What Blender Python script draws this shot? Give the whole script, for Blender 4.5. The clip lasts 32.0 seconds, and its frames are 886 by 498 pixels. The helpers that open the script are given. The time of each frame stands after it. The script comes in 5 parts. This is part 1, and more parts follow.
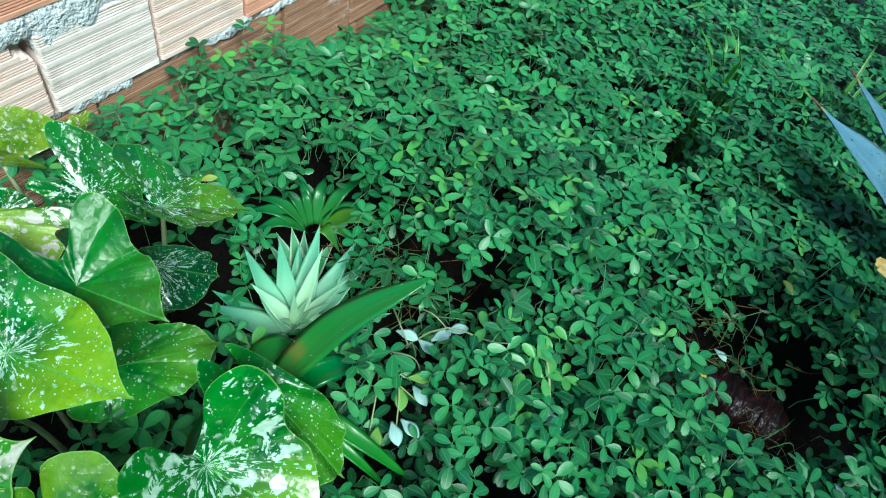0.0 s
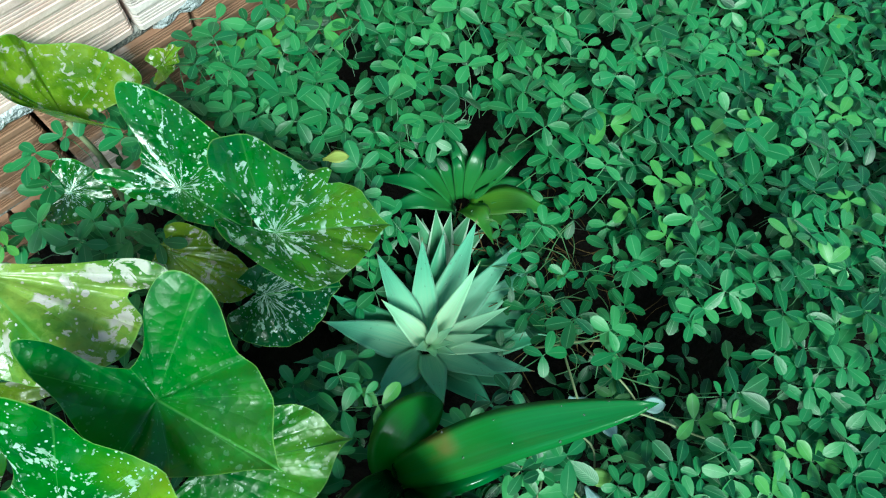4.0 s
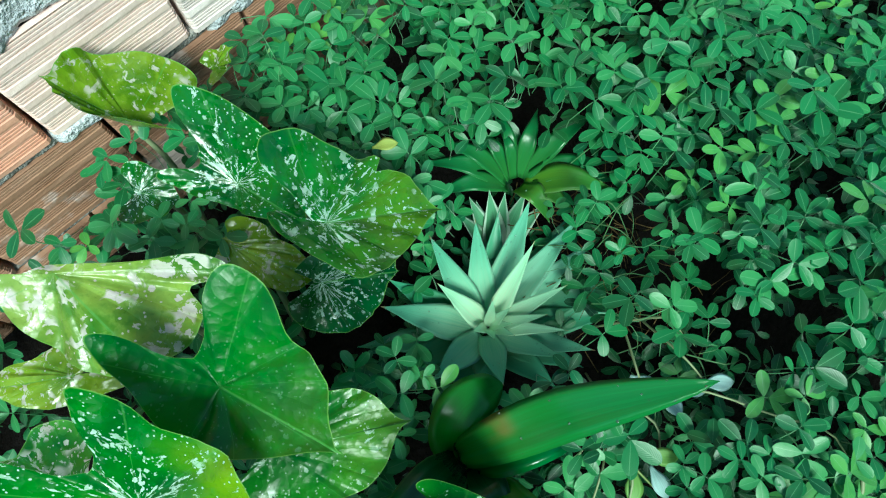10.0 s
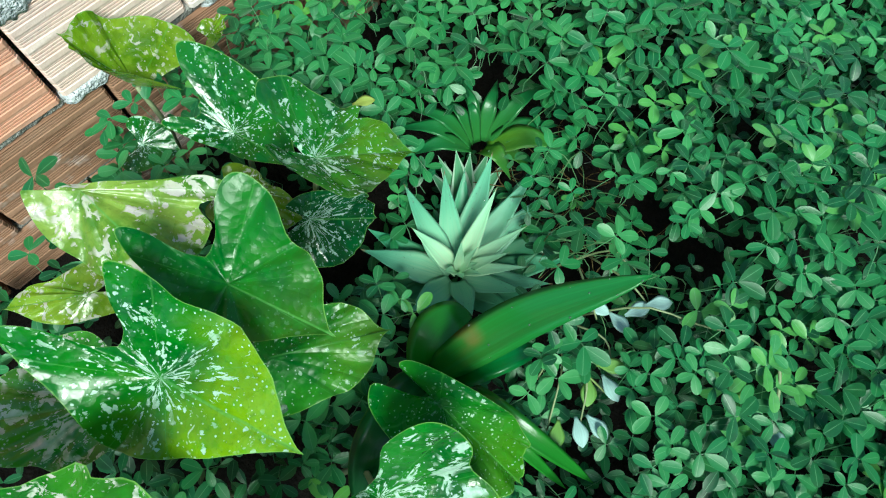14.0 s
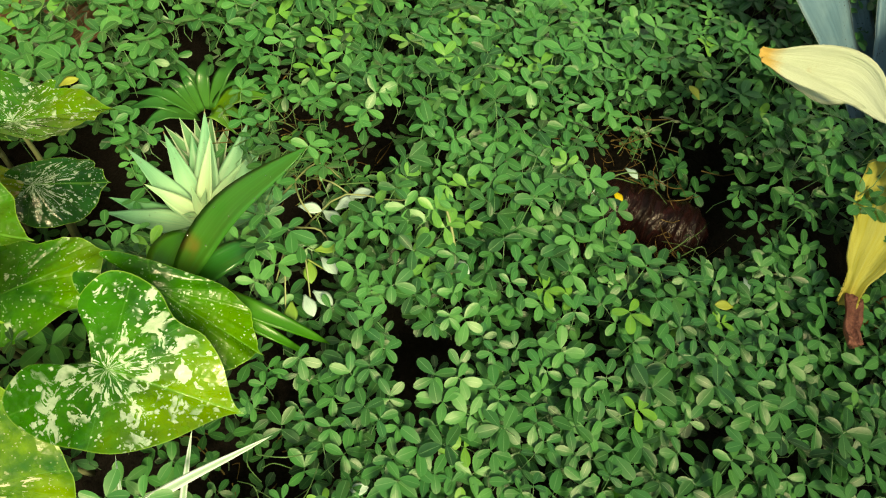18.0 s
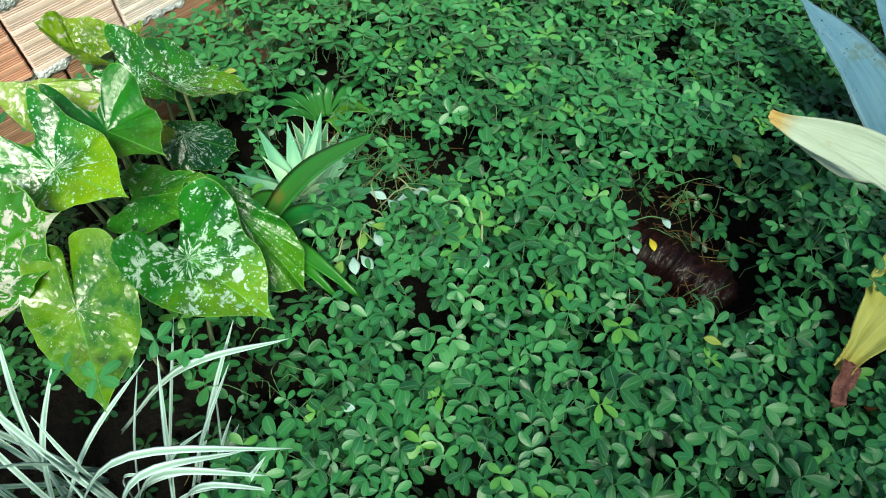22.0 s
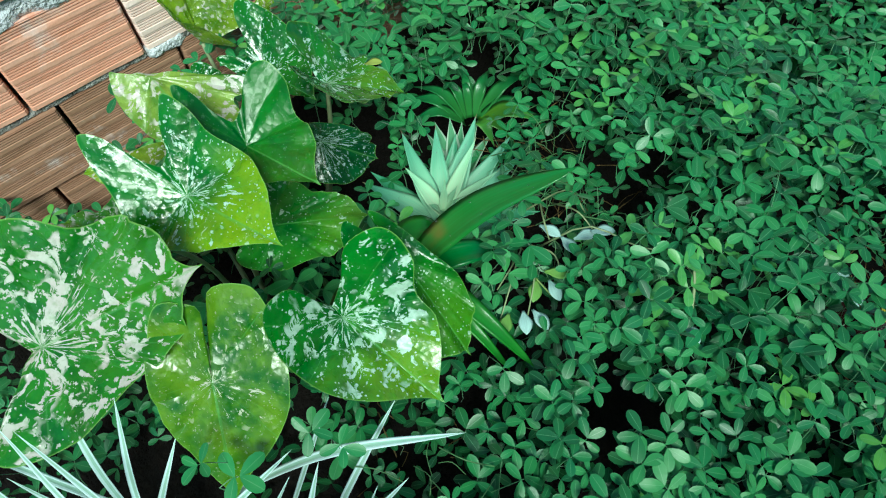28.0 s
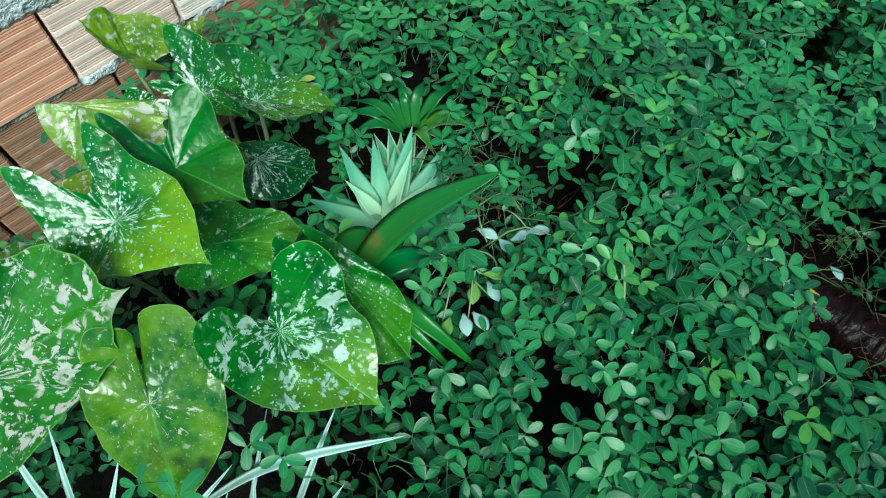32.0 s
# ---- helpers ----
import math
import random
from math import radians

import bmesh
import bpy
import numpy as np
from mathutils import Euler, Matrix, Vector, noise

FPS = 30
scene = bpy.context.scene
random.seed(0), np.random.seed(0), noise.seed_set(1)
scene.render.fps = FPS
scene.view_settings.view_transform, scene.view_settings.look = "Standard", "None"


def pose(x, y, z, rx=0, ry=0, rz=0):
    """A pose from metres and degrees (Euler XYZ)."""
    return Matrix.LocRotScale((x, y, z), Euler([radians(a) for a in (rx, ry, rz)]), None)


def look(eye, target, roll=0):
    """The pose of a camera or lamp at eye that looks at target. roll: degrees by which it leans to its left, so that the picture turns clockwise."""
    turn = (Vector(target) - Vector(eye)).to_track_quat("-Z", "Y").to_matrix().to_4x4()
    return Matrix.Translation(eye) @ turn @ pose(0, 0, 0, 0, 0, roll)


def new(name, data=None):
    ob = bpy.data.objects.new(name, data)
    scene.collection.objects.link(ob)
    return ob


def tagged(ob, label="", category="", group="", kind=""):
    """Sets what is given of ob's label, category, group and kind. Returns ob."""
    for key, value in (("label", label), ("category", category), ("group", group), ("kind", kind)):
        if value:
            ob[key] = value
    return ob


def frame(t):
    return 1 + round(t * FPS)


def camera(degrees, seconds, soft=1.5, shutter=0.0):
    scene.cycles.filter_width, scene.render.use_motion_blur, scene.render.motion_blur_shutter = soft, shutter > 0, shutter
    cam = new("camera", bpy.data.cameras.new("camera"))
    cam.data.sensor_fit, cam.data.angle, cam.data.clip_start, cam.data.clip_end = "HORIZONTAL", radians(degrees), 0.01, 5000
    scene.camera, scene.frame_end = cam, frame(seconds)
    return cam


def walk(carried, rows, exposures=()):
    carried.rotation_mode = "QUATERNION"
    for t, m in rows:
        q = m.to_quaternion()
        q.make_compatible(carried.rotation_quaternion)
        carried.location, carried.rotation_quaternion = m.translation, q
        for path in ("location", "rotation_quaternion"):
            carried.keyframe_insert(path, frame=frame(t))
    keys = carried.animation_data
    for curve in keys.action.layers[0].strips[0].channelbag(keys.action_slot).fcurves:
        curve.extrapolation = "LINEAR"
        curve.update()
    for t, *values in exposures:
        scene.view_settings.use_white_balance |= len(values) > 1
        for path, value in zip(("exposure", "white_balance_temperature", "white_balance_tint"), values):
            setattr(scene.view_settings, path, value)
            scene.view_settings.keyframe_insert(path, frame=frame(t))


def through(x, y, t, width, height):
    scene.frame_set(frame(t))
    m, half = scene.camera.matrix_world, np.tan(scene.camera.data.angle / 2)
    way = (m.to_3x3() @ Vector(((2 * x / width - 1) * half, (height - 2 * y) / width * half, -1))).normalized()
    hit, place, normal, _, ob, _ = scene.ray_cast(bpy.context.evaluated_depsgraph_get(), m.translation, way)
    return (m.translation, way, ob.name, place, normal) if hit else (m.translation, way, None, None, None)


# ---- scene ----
cam = camera(68.9, 32.0, soft=1.1)
PATH = [
    (0, (-0.4415, -0.4235, 1.2675), (0.6250, -0.0010, -0.2472), 18.67),
    (0.5, (-0.4384, -0.4250, 1.2686), (0.6936, -0.0036, -0.1979), 15.09),
    (1, (-0.4260, -0.4265, 1.2611), (0.6645, -0.0455, -0.2475), 15.08),
    (1.5, (-0.4359, -0.4194, 1.2451), (0.6276, 0.0008, -0.2722), 13.72),
    (2, (-0.4262, -0.3952, 1.2403), (0.5963, 0.1011, -0.2822), 12.28),
    (2.5, (-0.3948, -0.3258, 1.2029), (0.4790, 0.1457, -0.4170), 14.50),
    (3, (-0.3066, -0.2114, 1.1992), (0.4273, 0.2847, -0.4816), 11.09),
    (3.5, (-0.2412, -0.1082, 1.1276), (0.4035, 0.1972, -0.6334), 20.56),
    (4, (-0.1874, -0.0485, 1.1002), (0.3818, 0.1983, -0.6957), 24.37),
    (4.5, (-0.1877, -0.0312, 1.0849), (0.3957, 0.2029, -0.7081), 27.63),
    (6.5, (-0.1773, -0.0339, 1.0856), (0.3356, 0.2094, -0.7276), 24.22),
    (7, (-0.1858, -0.0410, 1.0968), (0.2648, 0.2505, -0.7258), 16.87),
    (7.5, (-0.1731, -0.0471, 1.1004), (0.2773, 0.2556, -0.7204), 15.01),
    (8, (-0.1667, -0.0466, 1.0991), (0.2628, 0.2616, -0.7259), 13.62),
    (8.5, (-0.1782, -0.0476, 1.1007), (0.2280, 0.2843, -0.7255), 11.18),
    (9, (-0.1828, -0.0500, 1.1029), (0.2135, 0.3067, -0.7207), 9.07),
    (9.5, (-0.1724, -0.0524, 1.1008), (0.2433, 0.2821, -0.7227), 8.84),
    (10, (-0.1665, -0.0650, 1.1040), (0.2103, 0.2894, -0.7243), 2.98),
    (10.5, (-0.1644, -0.0701, 1.0945), (0.2180, 0.2319, -0.7420), 8.09),
    (11, (-0.1521, -0.0838, 1.0959), (0.1889, 0.2134, -0.7495), 4.79),
    (11.5, (-0.1601, -0.0782, 1.0973), (0.1560, 0.2073, -0.7543), 4.03),
    (12, (-0.1667, -0.0819, 1.0915), (0.1430, 0.1806, -0.7646), 5.59),
    (12.5, (-0.1566, -0.0705, 1.0948), (0.2183, 0.2252, -0.7442), 7.48),
    (13, (-0.1379, -0.0884, 1.1115), (0.3786, 0.2310, -0.6889), 10.34),
    (13.5, (-0.2182, -0.1302, 1.1375), (0.2781, 0.1897, -0.6685), 10.50),
    (15.5, (-0.3654, -0.2984, 1.2450), (0.2239, 0.2506, -0.4758), 4.03),
    (16, (-0.4452, -0.3819, 1.2379), (0.3697, 0.1127, -0.4057), 8.96),
    (16.5, (-0.4159, -0.4113, 1.2780), (0.3371, 0.0834, -0.3948), 5.41),
    (17, (-0.4198, -0.4316, 1.2733), (0.3156, 0.0223, -0.4188), 7.37),
    (17.5, (-0.4024, -0.4935, 1.2973), (0.3848, -0.1941, -0.4059), 12.94),
    (18, (-0.3475, -0.5500, 1.2810), (0.4435, -0.3726, -0.4374), 16.55),
    (18.5, (-0.2688, -0.7657, 1.2993), (0.4609, -0.5234, -0.4382), 7.92),
    (19, (-0.2764, -0.8915, 1.3425), (0.4983, -0.5605, -0.3605), 3.08),
    (19.5, (-0.3154, -0.9378, 1.3511), (0.5010, -0.5967, -0.3304), 3.89),
    (20, (-0.3262, -0.9487, 1.3609), (0.4985, -0.5429, -0.3020), 1.53),
    (20.5, (-0.3597, -0.8971, 1.3619), (0.4431, -0.4165, -0.2917), 2.36),
    (21, (-0.3925, -0.8821, 1.3635), (0.4030, -0.3523, -0.2786), 3.92),
    (21.5, (-0.4749, -0.8453, 1.3722), (0.2520, -0.1196, -0.2263), 2.88),
    (22, (-0.4470, -0.8501, 1.3757), (0.3059, -0.1928, -0.2402), 3.30),
    (22.5, (-0.3600, -0.8942, 1.3677), (0.4615, -0.3718, -0.2639), 3.65),
    (23, (-0.3085, -0.9262, 1.3714), (0.6512, -0.5499, -0.2247), 4.99),
    (23.5, (-0.2297, -1.0004, 1.3821), (0.7547, -0.7003, -0.2150), 3.24),
    (24, (-0.2039, -1.0277, 1.3950), (0.8047, -0.7062, -0.1828), 0.81),
    (24.5, (-0.2273, -1.0253, 1.3836), (0.7027, -0.6650, -0.2336), -1.86),
    (25, (-0.2270, -1.0271, 1.3821), (0.6934, -0.6434, -0.2352), -2.47),
    (25.5, (-0.2873, -0.9825, 1.3774), (0.5562, -0.4696, -0.2460), -3.93),
    (26, (-0.4032, -0.7859, 1.3554), (0.3354, -0.1297, -0.2676), -2.82),
    (26.5, (-0.4086, -0.5907, 1.3228), (0.2091, 0.0752, -0.3460), -1.21),
    (28.5, (-0.4407, -0.4947, 1.2347), (0.1482, 0.1600, -0.4489), 1.81),
    (29, (-0.4318, -0.5131, 1.2499), (0.2096, 0.1397, -0.4151), 4.44),
    (29.5, (-0.4076, -0.5352, 1.2576), (0.2473, 0.1030, -0.4079), 3.90),
    (30, (-0.4072, -0.5397, 1.2489), (0.2509, 0.0844, -0.4207), 3.73),
    (30.5, (-0.4023, -0.5393, 1.2537), (0.2585, 0.0824, -0.4157), 3.84),
    (31, (-0.4097, -0.5411, 1.2563), (0.2411, 0.0954, -0.4114), 2.61),
    (31.5, (-0.4061, -0.5465, 1.2646), (0.2205, 0.1140, -0.4030), 0.82),
    (32, (-0.3950, -0.5500, 1.2623), (0.2525, 0.0775, -0.4101), 1.58),
]
# exposure in stops, kelvin and tint along the walk
LOOKS = [
    (0.0, 0.50, 5700, -14), (2.0, 0.50, 5700, -14), (4.0, 0.42, 5700, -17), (10.6, 0.40, 5800, -18), (11.5, 0.44, 10200, -15), (12.6, 0.44, 10200, -15),
    (13.0, 0.43, 7000, -12), (15.5, 0.40, 5800, -15), (17.7, 0.38, 5800, -15), (18.0, 0.66, 15500, -4), (19.0, 0.90, 24000, 21), (20.0, 1.08, 24000, 30),
    (21.0, 0.85, 14000, 2), (21.5, 0.62, 8600, -4), (22.3, 0.50, 7000, -9), (23.0, 0.75, 10500, 0), (23.6, 1.03, 24000, 29), (25.4, 1.03, 24000, 29),
    (26.0, 0.86, 10500, 0), (26.6, 0.35, 6000, -15), (32.0, 0.16, 5800, -16),
]
walk(cam, [(t, look(eye, target, roll)) for t, eye, target, roll in PATH], LOOKS)

# ---- light: open shade under a pale sky ----
world = bpy.data.worlds.new("sky")
scene.world = world
world.use_nodes = True
wn = world.node_tree.nodes
sky = wn.new("ShaderNodeTexSky")
sky.sky_type, sky.sun_disc = "NISHITA", False
sky.sun_elevation, sky.sun_rotation = radians(54.5), radians(217)
wn["Background"].inputs["Strength"].default_value = 0.13
world.node_tree.links.new(sky.outputs[0], wn["Background"].inputs["Color"])
sun = bpy.data.lights.new("sun", "SUN")
sun.energy, sun.angle, sun.color = 4.2, radians(22), (1.0, 0.97, 0.92)
new("sun", sun).matrix_world = look((-1.2, -1.6, 2.8), (0, 0, 0))


# ---- node helpers ----
def material(name):
    m = bpy.data.materials.new(name)
    m.use_nodes = True
    return m, m.node_tree.nodes, m.node_tree.links, m.node_tree.nodes["Principled BSDF"]


class Net:
    """Short ways to wire one material."""

    def __init__(self, name):
        self.mat, self.n, self.l, self.bsdf = material(name)

    def put(self, socket, value):
        if isinstance(value, (int, float)):
            socket.default_value = value
        elif isinstance(value, (tuple, list)):
            socket.default_value = (*value, 1.0) if len(value) == 3 and socket.type == "RGBA" else value
        else:
            self.l.new(value, socket)

    def math(self, op, a, b=0.0, c=0.0):
        x = self.n.new("ShaderNodeMath")
        x.operation = op
        for socket, v in zip(x.inputs, (a, b, c)):
            self.put(socket, v)
        return x.outputs[0]

    def mix(self, f, a, b):
        x = self.n.new("ShaderNodeMix")
        x.data_type = "RGBA"
        self.put(x.inputs["Factor"], f)
        self.put(x.inputs[6], a)
        self.put(x.inputs[7], b)
        return x.outputs[2]

    def ramp(self, f, lo, hi, a=0.0, b=1.0):
        x = self.n.new("ShaderNodeMapRange")
        x.interpolation_type = "SMOOTHSTEP"
        for socket, v in zip(x.inputs, (f, lo, hi, a, b)):
            self.put(socket, v)
        return x.outputs[0]

    def noise(self, vector, scale, detail=3.0, rough=0.5, distort=0.0):
        x = self.n.new("ShaderNodeTexNoise")
        self.put(x.inputs["Vector"], vector)
        x.inputs["Scale"].default_value, x.inputs["Detail"].default_value = scale, detail
        x.inputs["Roughness"].default_value, x.inputs["Distortion"].default_value = rough, distort
        return x.outputs[0]

    def spots(self, vector, scale, out="Distance"):
        x = self.n.new("ShaderNodeTexVoronoi")
        self.put(x.inputs["Vector"], vector)
        x.inputs["Scale"].default_value = scale
        return x.outputs[out]

    def coords(self, kind="Object"):
        return self.n.new("ShaderNodeTexCoord").outputs[kind]

    def scaled(self, vector, by, shift=None):
        x = self.n.new("ShaderNodeMapping")
        self.put(x.inputs["Vector"], vector)
        x.inputs["Scale"].default_value = by
        if shift is not None:
            self.put(x.inputs["Location"], shift)
        return x.outputs[0]

    def split(self, vector):
        x = self.n.new("ShaderNodeSeparateXYZ")
        self.put(x.inputs[0], vector)
        return x.outputs

    def join(self, x_, y_, z_=0.0):
        x = self.n.new("ShaderNodeCombineXYZ")
        for socket, v in zip(x.inputs, (x_, y_, z_)):
            self.put(socket, v)
        return x.outputs[0]

    def attribute(self, name):
        x = self.n.new("ShaderNodeAttribute")
        x.attribute_name = name
        return x.outputs["Fac"]

    def random(self):
        return self.n.new("ShaderNodeObjectInfo").outputs["Random"]

    def bump(self, height, strength=0.3, distance=0.002):
        x = self.n.new("ShaderNodeBump")
        x.inputs["Strength"].default_value, x.inputs["Distance"].default_value = strength, distance
        self.put(x.inputs["Height"], height)
        self.l.new(x.outputs[0], self.bsdf.inputs["Normal"])
        return x.outputs[0]

    def done(self, color, rough=0.5, spec=0.5, through=None, share=0.25, normal=None, coat=0.0):
        self.put(self.bsdf.inputs["Base Color"], color)
        self.put(self.bsdf.inputs["Roughness"], rough)
        self.put(self.bsdf.inputs["Specular IOR Level"], spec)
        self.put(self.bsdf.inputs["Coat Weight"], coat)
        self.bsdf.inputs["Coat Roughness"].default_value = 0.10
        if through is not None:
            tr, mix = self.n.new("ShaderNodeBsdfTranslucent"), self.n.new("ShaderNodeMixShader")
            self.put(tr.inputs["Color"], through)
            mix.inputs[0].default_value = share
            self.l.new(self.bsdf.outputs[0], mix.inputs[1])
            self.l.new(tr.outputs[0], mix.inputs[2])
            self.l.new(mix.outputs[0], self.n["Material Output"].inputs["Surface"])
        return self.mat


# ---- materials ----
def peanut_material():
    k = Net("peanut_leaf")
    tone, uv = k.attribute("tone"), k.split(k.coords("UV"))
    side = k.math("ABSOLUTE", k.math("SUBTRACT", uv[0], 0.5))
    own = k.n.new("ShaderNodeNewGeometry").outputs["Random Per Island"]
    # the dark end of tone also holds the shade between leaf layers
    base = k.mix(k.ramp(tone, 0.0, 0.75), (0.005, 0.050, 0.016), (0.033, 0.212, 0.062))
    base = k.mix(k.ramp(own, 0.2, 1.0, 0.0, 0.45), base, (0.042, 0.215, 0.050))
    base = k.mix(k.ramp(own, 0.0, 0.25, 0.45, 0.0), base, (0.012, 0.115, 0.050))
    base = k.mix(k.ramp(tone, 0.6, 0.88), base, (0.070, 0.285, 0.085))
    base = k.mix(k.ramp(tone, 0.9, 0.97), base, (0.125, 0.36, 0.055))
    veil = k.noise(k.coords(), 60.0)
    base = k.mix(k.ramp(veil, 0.35, 0.75, 0.0, 0.35), base, (0.022, 0.165, 0.053))
    base = k.mix(k.ramp(side, 0.012, 0.04, 0.6, 0.0), base, (0.15, 0.36, 0.16))
    base = k.mix(k.ramp(side, 0.44, 0.5, 0.0, 0.35), base, (0.07, 0.27, 0.09))
    ribs = k.math("SINE", k.math("ADD", k.math("MULTIPLY", uv[1], 60.0), k.math("MULTIPLY", side, 50.0)))
    k.bump(k.math("ADD", k.noise(k.coords(), 220.0), k.math("MULTIPLY", ribs, 0.15)), 0.25, 0.001)
    k.bsdf.inputs["Sheen Weight"].default_value = 0.22
    k.bsdf.inputs["Sheen Roughness"].default_value = 0.4
    return k.done(base, 0.38, 0.5, (0.05, 0.32, 0.02), 0.12)


def stem_material(name, color):
    k = Net(name)
    c = k.mix(k.noise(k.coords(), 40.0), color, tuple(0.55 * v for v in color))
    return k.done(c, 0.5, 0.4)


def arum_material(name, dark, light, fleck, blotch, fine, ray, gold=0.0, pink=0.0, size=1.0, matt=0.0, sweep=1.0):
    """A glossy arum leaf: blotch, fine, ray say how much pale patch, speckle and vein streak it bears."""
    k = Net(name)
    uv = k.split(k.coords("UV"))
    s, t = k.math("SUBTRACT", uv[0], 0.5), k.math("SUBTRACT", uv[1], 0.5)
    r = k.math("SQRT", k.math("ADD", k.math("MULTIPLY", s, s), k.math("MULTIPLY", t, t)))
    a = k.math("ARCTAN2", s, t)
    shift = k.math("MULTIPLY", k.random(), 17.0)
    p = k.split(k.scaled(k.coords(), (3.1, 3.1, 3.1)))
    flat = k.join(k.math("ADD", p[0], shift), p[1], p[2])
    polar = k.join(k.math("ADD", k.math("MULTIPLY", a, 1.5), shift), k.math("MULTIPLY", r, 5.0), shift)
    broad, mid = k.noise(flat, 5.0, 3.0), k.noise(flat, 9.0, 2.0)
    base = k.mix(k.ramp(broad, 0.35, 0.65), dark, light)
    if gold:
        tipward = k.math("ADD", k.math("MULTIPLY", k.math("SUBTRACT", broad, 0.5), 0.5), k.math("ADD", t, k.math("MULTIPLY", r, 0.3)))
        base = k.mix(k.math("MULTIPLY", k.ramp(tipward, -0.02, 0.34), gold), base, (0.20, 0.37, 0.005))
    patch = k.ramp(k.noise(flat, 17.0 / size, 5.0, 0.62, 0.8), 0.66 - 0.14 * blotch, 0.69 - 0.14 * blotch)
    patch = k.math("MULTIPLY", patch, k.ramp(mid, 0.44, 0.54))
    bound = k.math("ADD", 0.60 - 0.10 * ray, k.math("MULTIPLY", r, 0.55))
    streak = k.ramp(k.math("SUBTRACT", k.noise(polar, 4.0, 5.0, 0.65, 0.4), bound), 0.0, 0.012)
    streak = k.math("MULTIPLY", streak, k.ramp(r, 0.14, 0.30, 1.0, 0.0))
    jag = k.math("MULTIPLY", k.noise(flat, 110.0, 3.0), 0.55)
    long = k.join(k.math("ADD", k.math("MULTIPLY", a, 0.55), shift), k.math("ADD", k.math("MULTIPLY", r, 1.1), k.math("MULTIPLY", k.noise(flat, 12.0), 0.12)), shift)
    where = k.ramp(k.noise(flat, 11.0, 2.0), 0.40, 0.56)

    def chips(vector, scale, few, big):
        keep = k.ramp(k.split(k.spots(vector, scale, "Color"))[0], few, few + 0.02)
        return k.math("MULTIPLY", keep, k.ramp(k.math("ADD", k.spots(vector, scale), jag), big, big + 0.05, 1.0, 0.0))

    large = k.math("MULTIPLY", chips(flat, 30.0 / size, 0.80 - 0.25 * fine, 0.50), where)
    small = chips(flat, 68.0 / size, 0.52, 0.45)
    thin = k.math("MULTIPLY", k.math("MULTIPLY", chips(long, 30.0 / size, 0.66, 0.47), where), sweep)
    dots = k.math("MAXIMUM", k.math("MAXIMUM", large, small), thin)
    pale = k.math("MAXIMUM", k.math("MAXIMUM", k.math("MULTIPLY", patch, min(1.0, blotch * 3)), k.math("MULTIPLY", streak, min(1.0, ray * 3))), k.math("MULTIPLY", dots, min(1.0, fine * 3)))
    tint = k.mix(k.math("MULTIPLY", k.ramp(broad, 0.4, 0.6), pink), fleck, (0.55, 0.49, 0.47)) if pink else fleck
    base = k.mix(k.math("MULTIPLY", pale, k.ramp(k.noise(flat, 40.0, 2.0), 0.2, 0.5, 0.8, 1.0)), base, tint)
    cloud = k.noise(flat, 24.0, 4.0, 0.6)
    base = k.mix(k.ramp(cloud, 0.45, 0.75, 0.0, 0.35), base, tuple(min(0.6, 1.6 * v) for v in light))
    rib = k.math("MULTIPLY", k.ramp(k.math("ABSOLUTE", s), 0.002, 0.006, 0.45, 0.0), k.ramp(t, -0.02, 0.02))
    base = k.mix(rib, base, (0.12, 0.36, 0.08))
    side = k.math("ABSOLUTE", k.math("SINE", k.math("ADD", k.math("MULTIPLY", a, 4.0), k.math("MULTIPLY", r, 0.5))))
    base = k.mix(k.math("MULTIPLY", k.ramp(side, 0.0, 0.05, 0.4, 0.0), k.ramp(r, 0.42, 0.25)), base, (0.10, 0.33, 0.07))
    base = k.mix(k.ramp(k.attribute("rim"), 0.984, 0.996, 0.0, 0.7), base, (0.20, 0.40, 0.08))
    base = k.mix(k.ramp(k.noise(flat, 70.0, 4.0), 0.55, 0.8, 0.0, 0.35), base, tuple(0.5 * v for v in dark))
    veins = k.math("ABSOLUTE", k.math("SINE", k.math("ADD", k.math("MULTIPLY", a, 5.0), k.math("MULTIPLY", r, 6.0))))
    net = k.spots(flat, 30.0, "Distance")
    k.bump(k.math("ADD", k.math("MULTIPLY", veins, k.ramp(r, 0.02, 0.2, 0.0, 1.0)), k.math("ADD", k.math("MULTIPLY", net, 0.5), k.noise(flat, 10.0, 4.0))), 0.5, 0.004)
    return k.done(base, k.ramp(k.noise(flat, 8.0), 0.3, 0.7, 0.16 + matt, 0.30 + matt), 0.5 - matt, (0.10, 0.42, 0.01), 0.18, coat=max(0.0, 0.15 - matt))


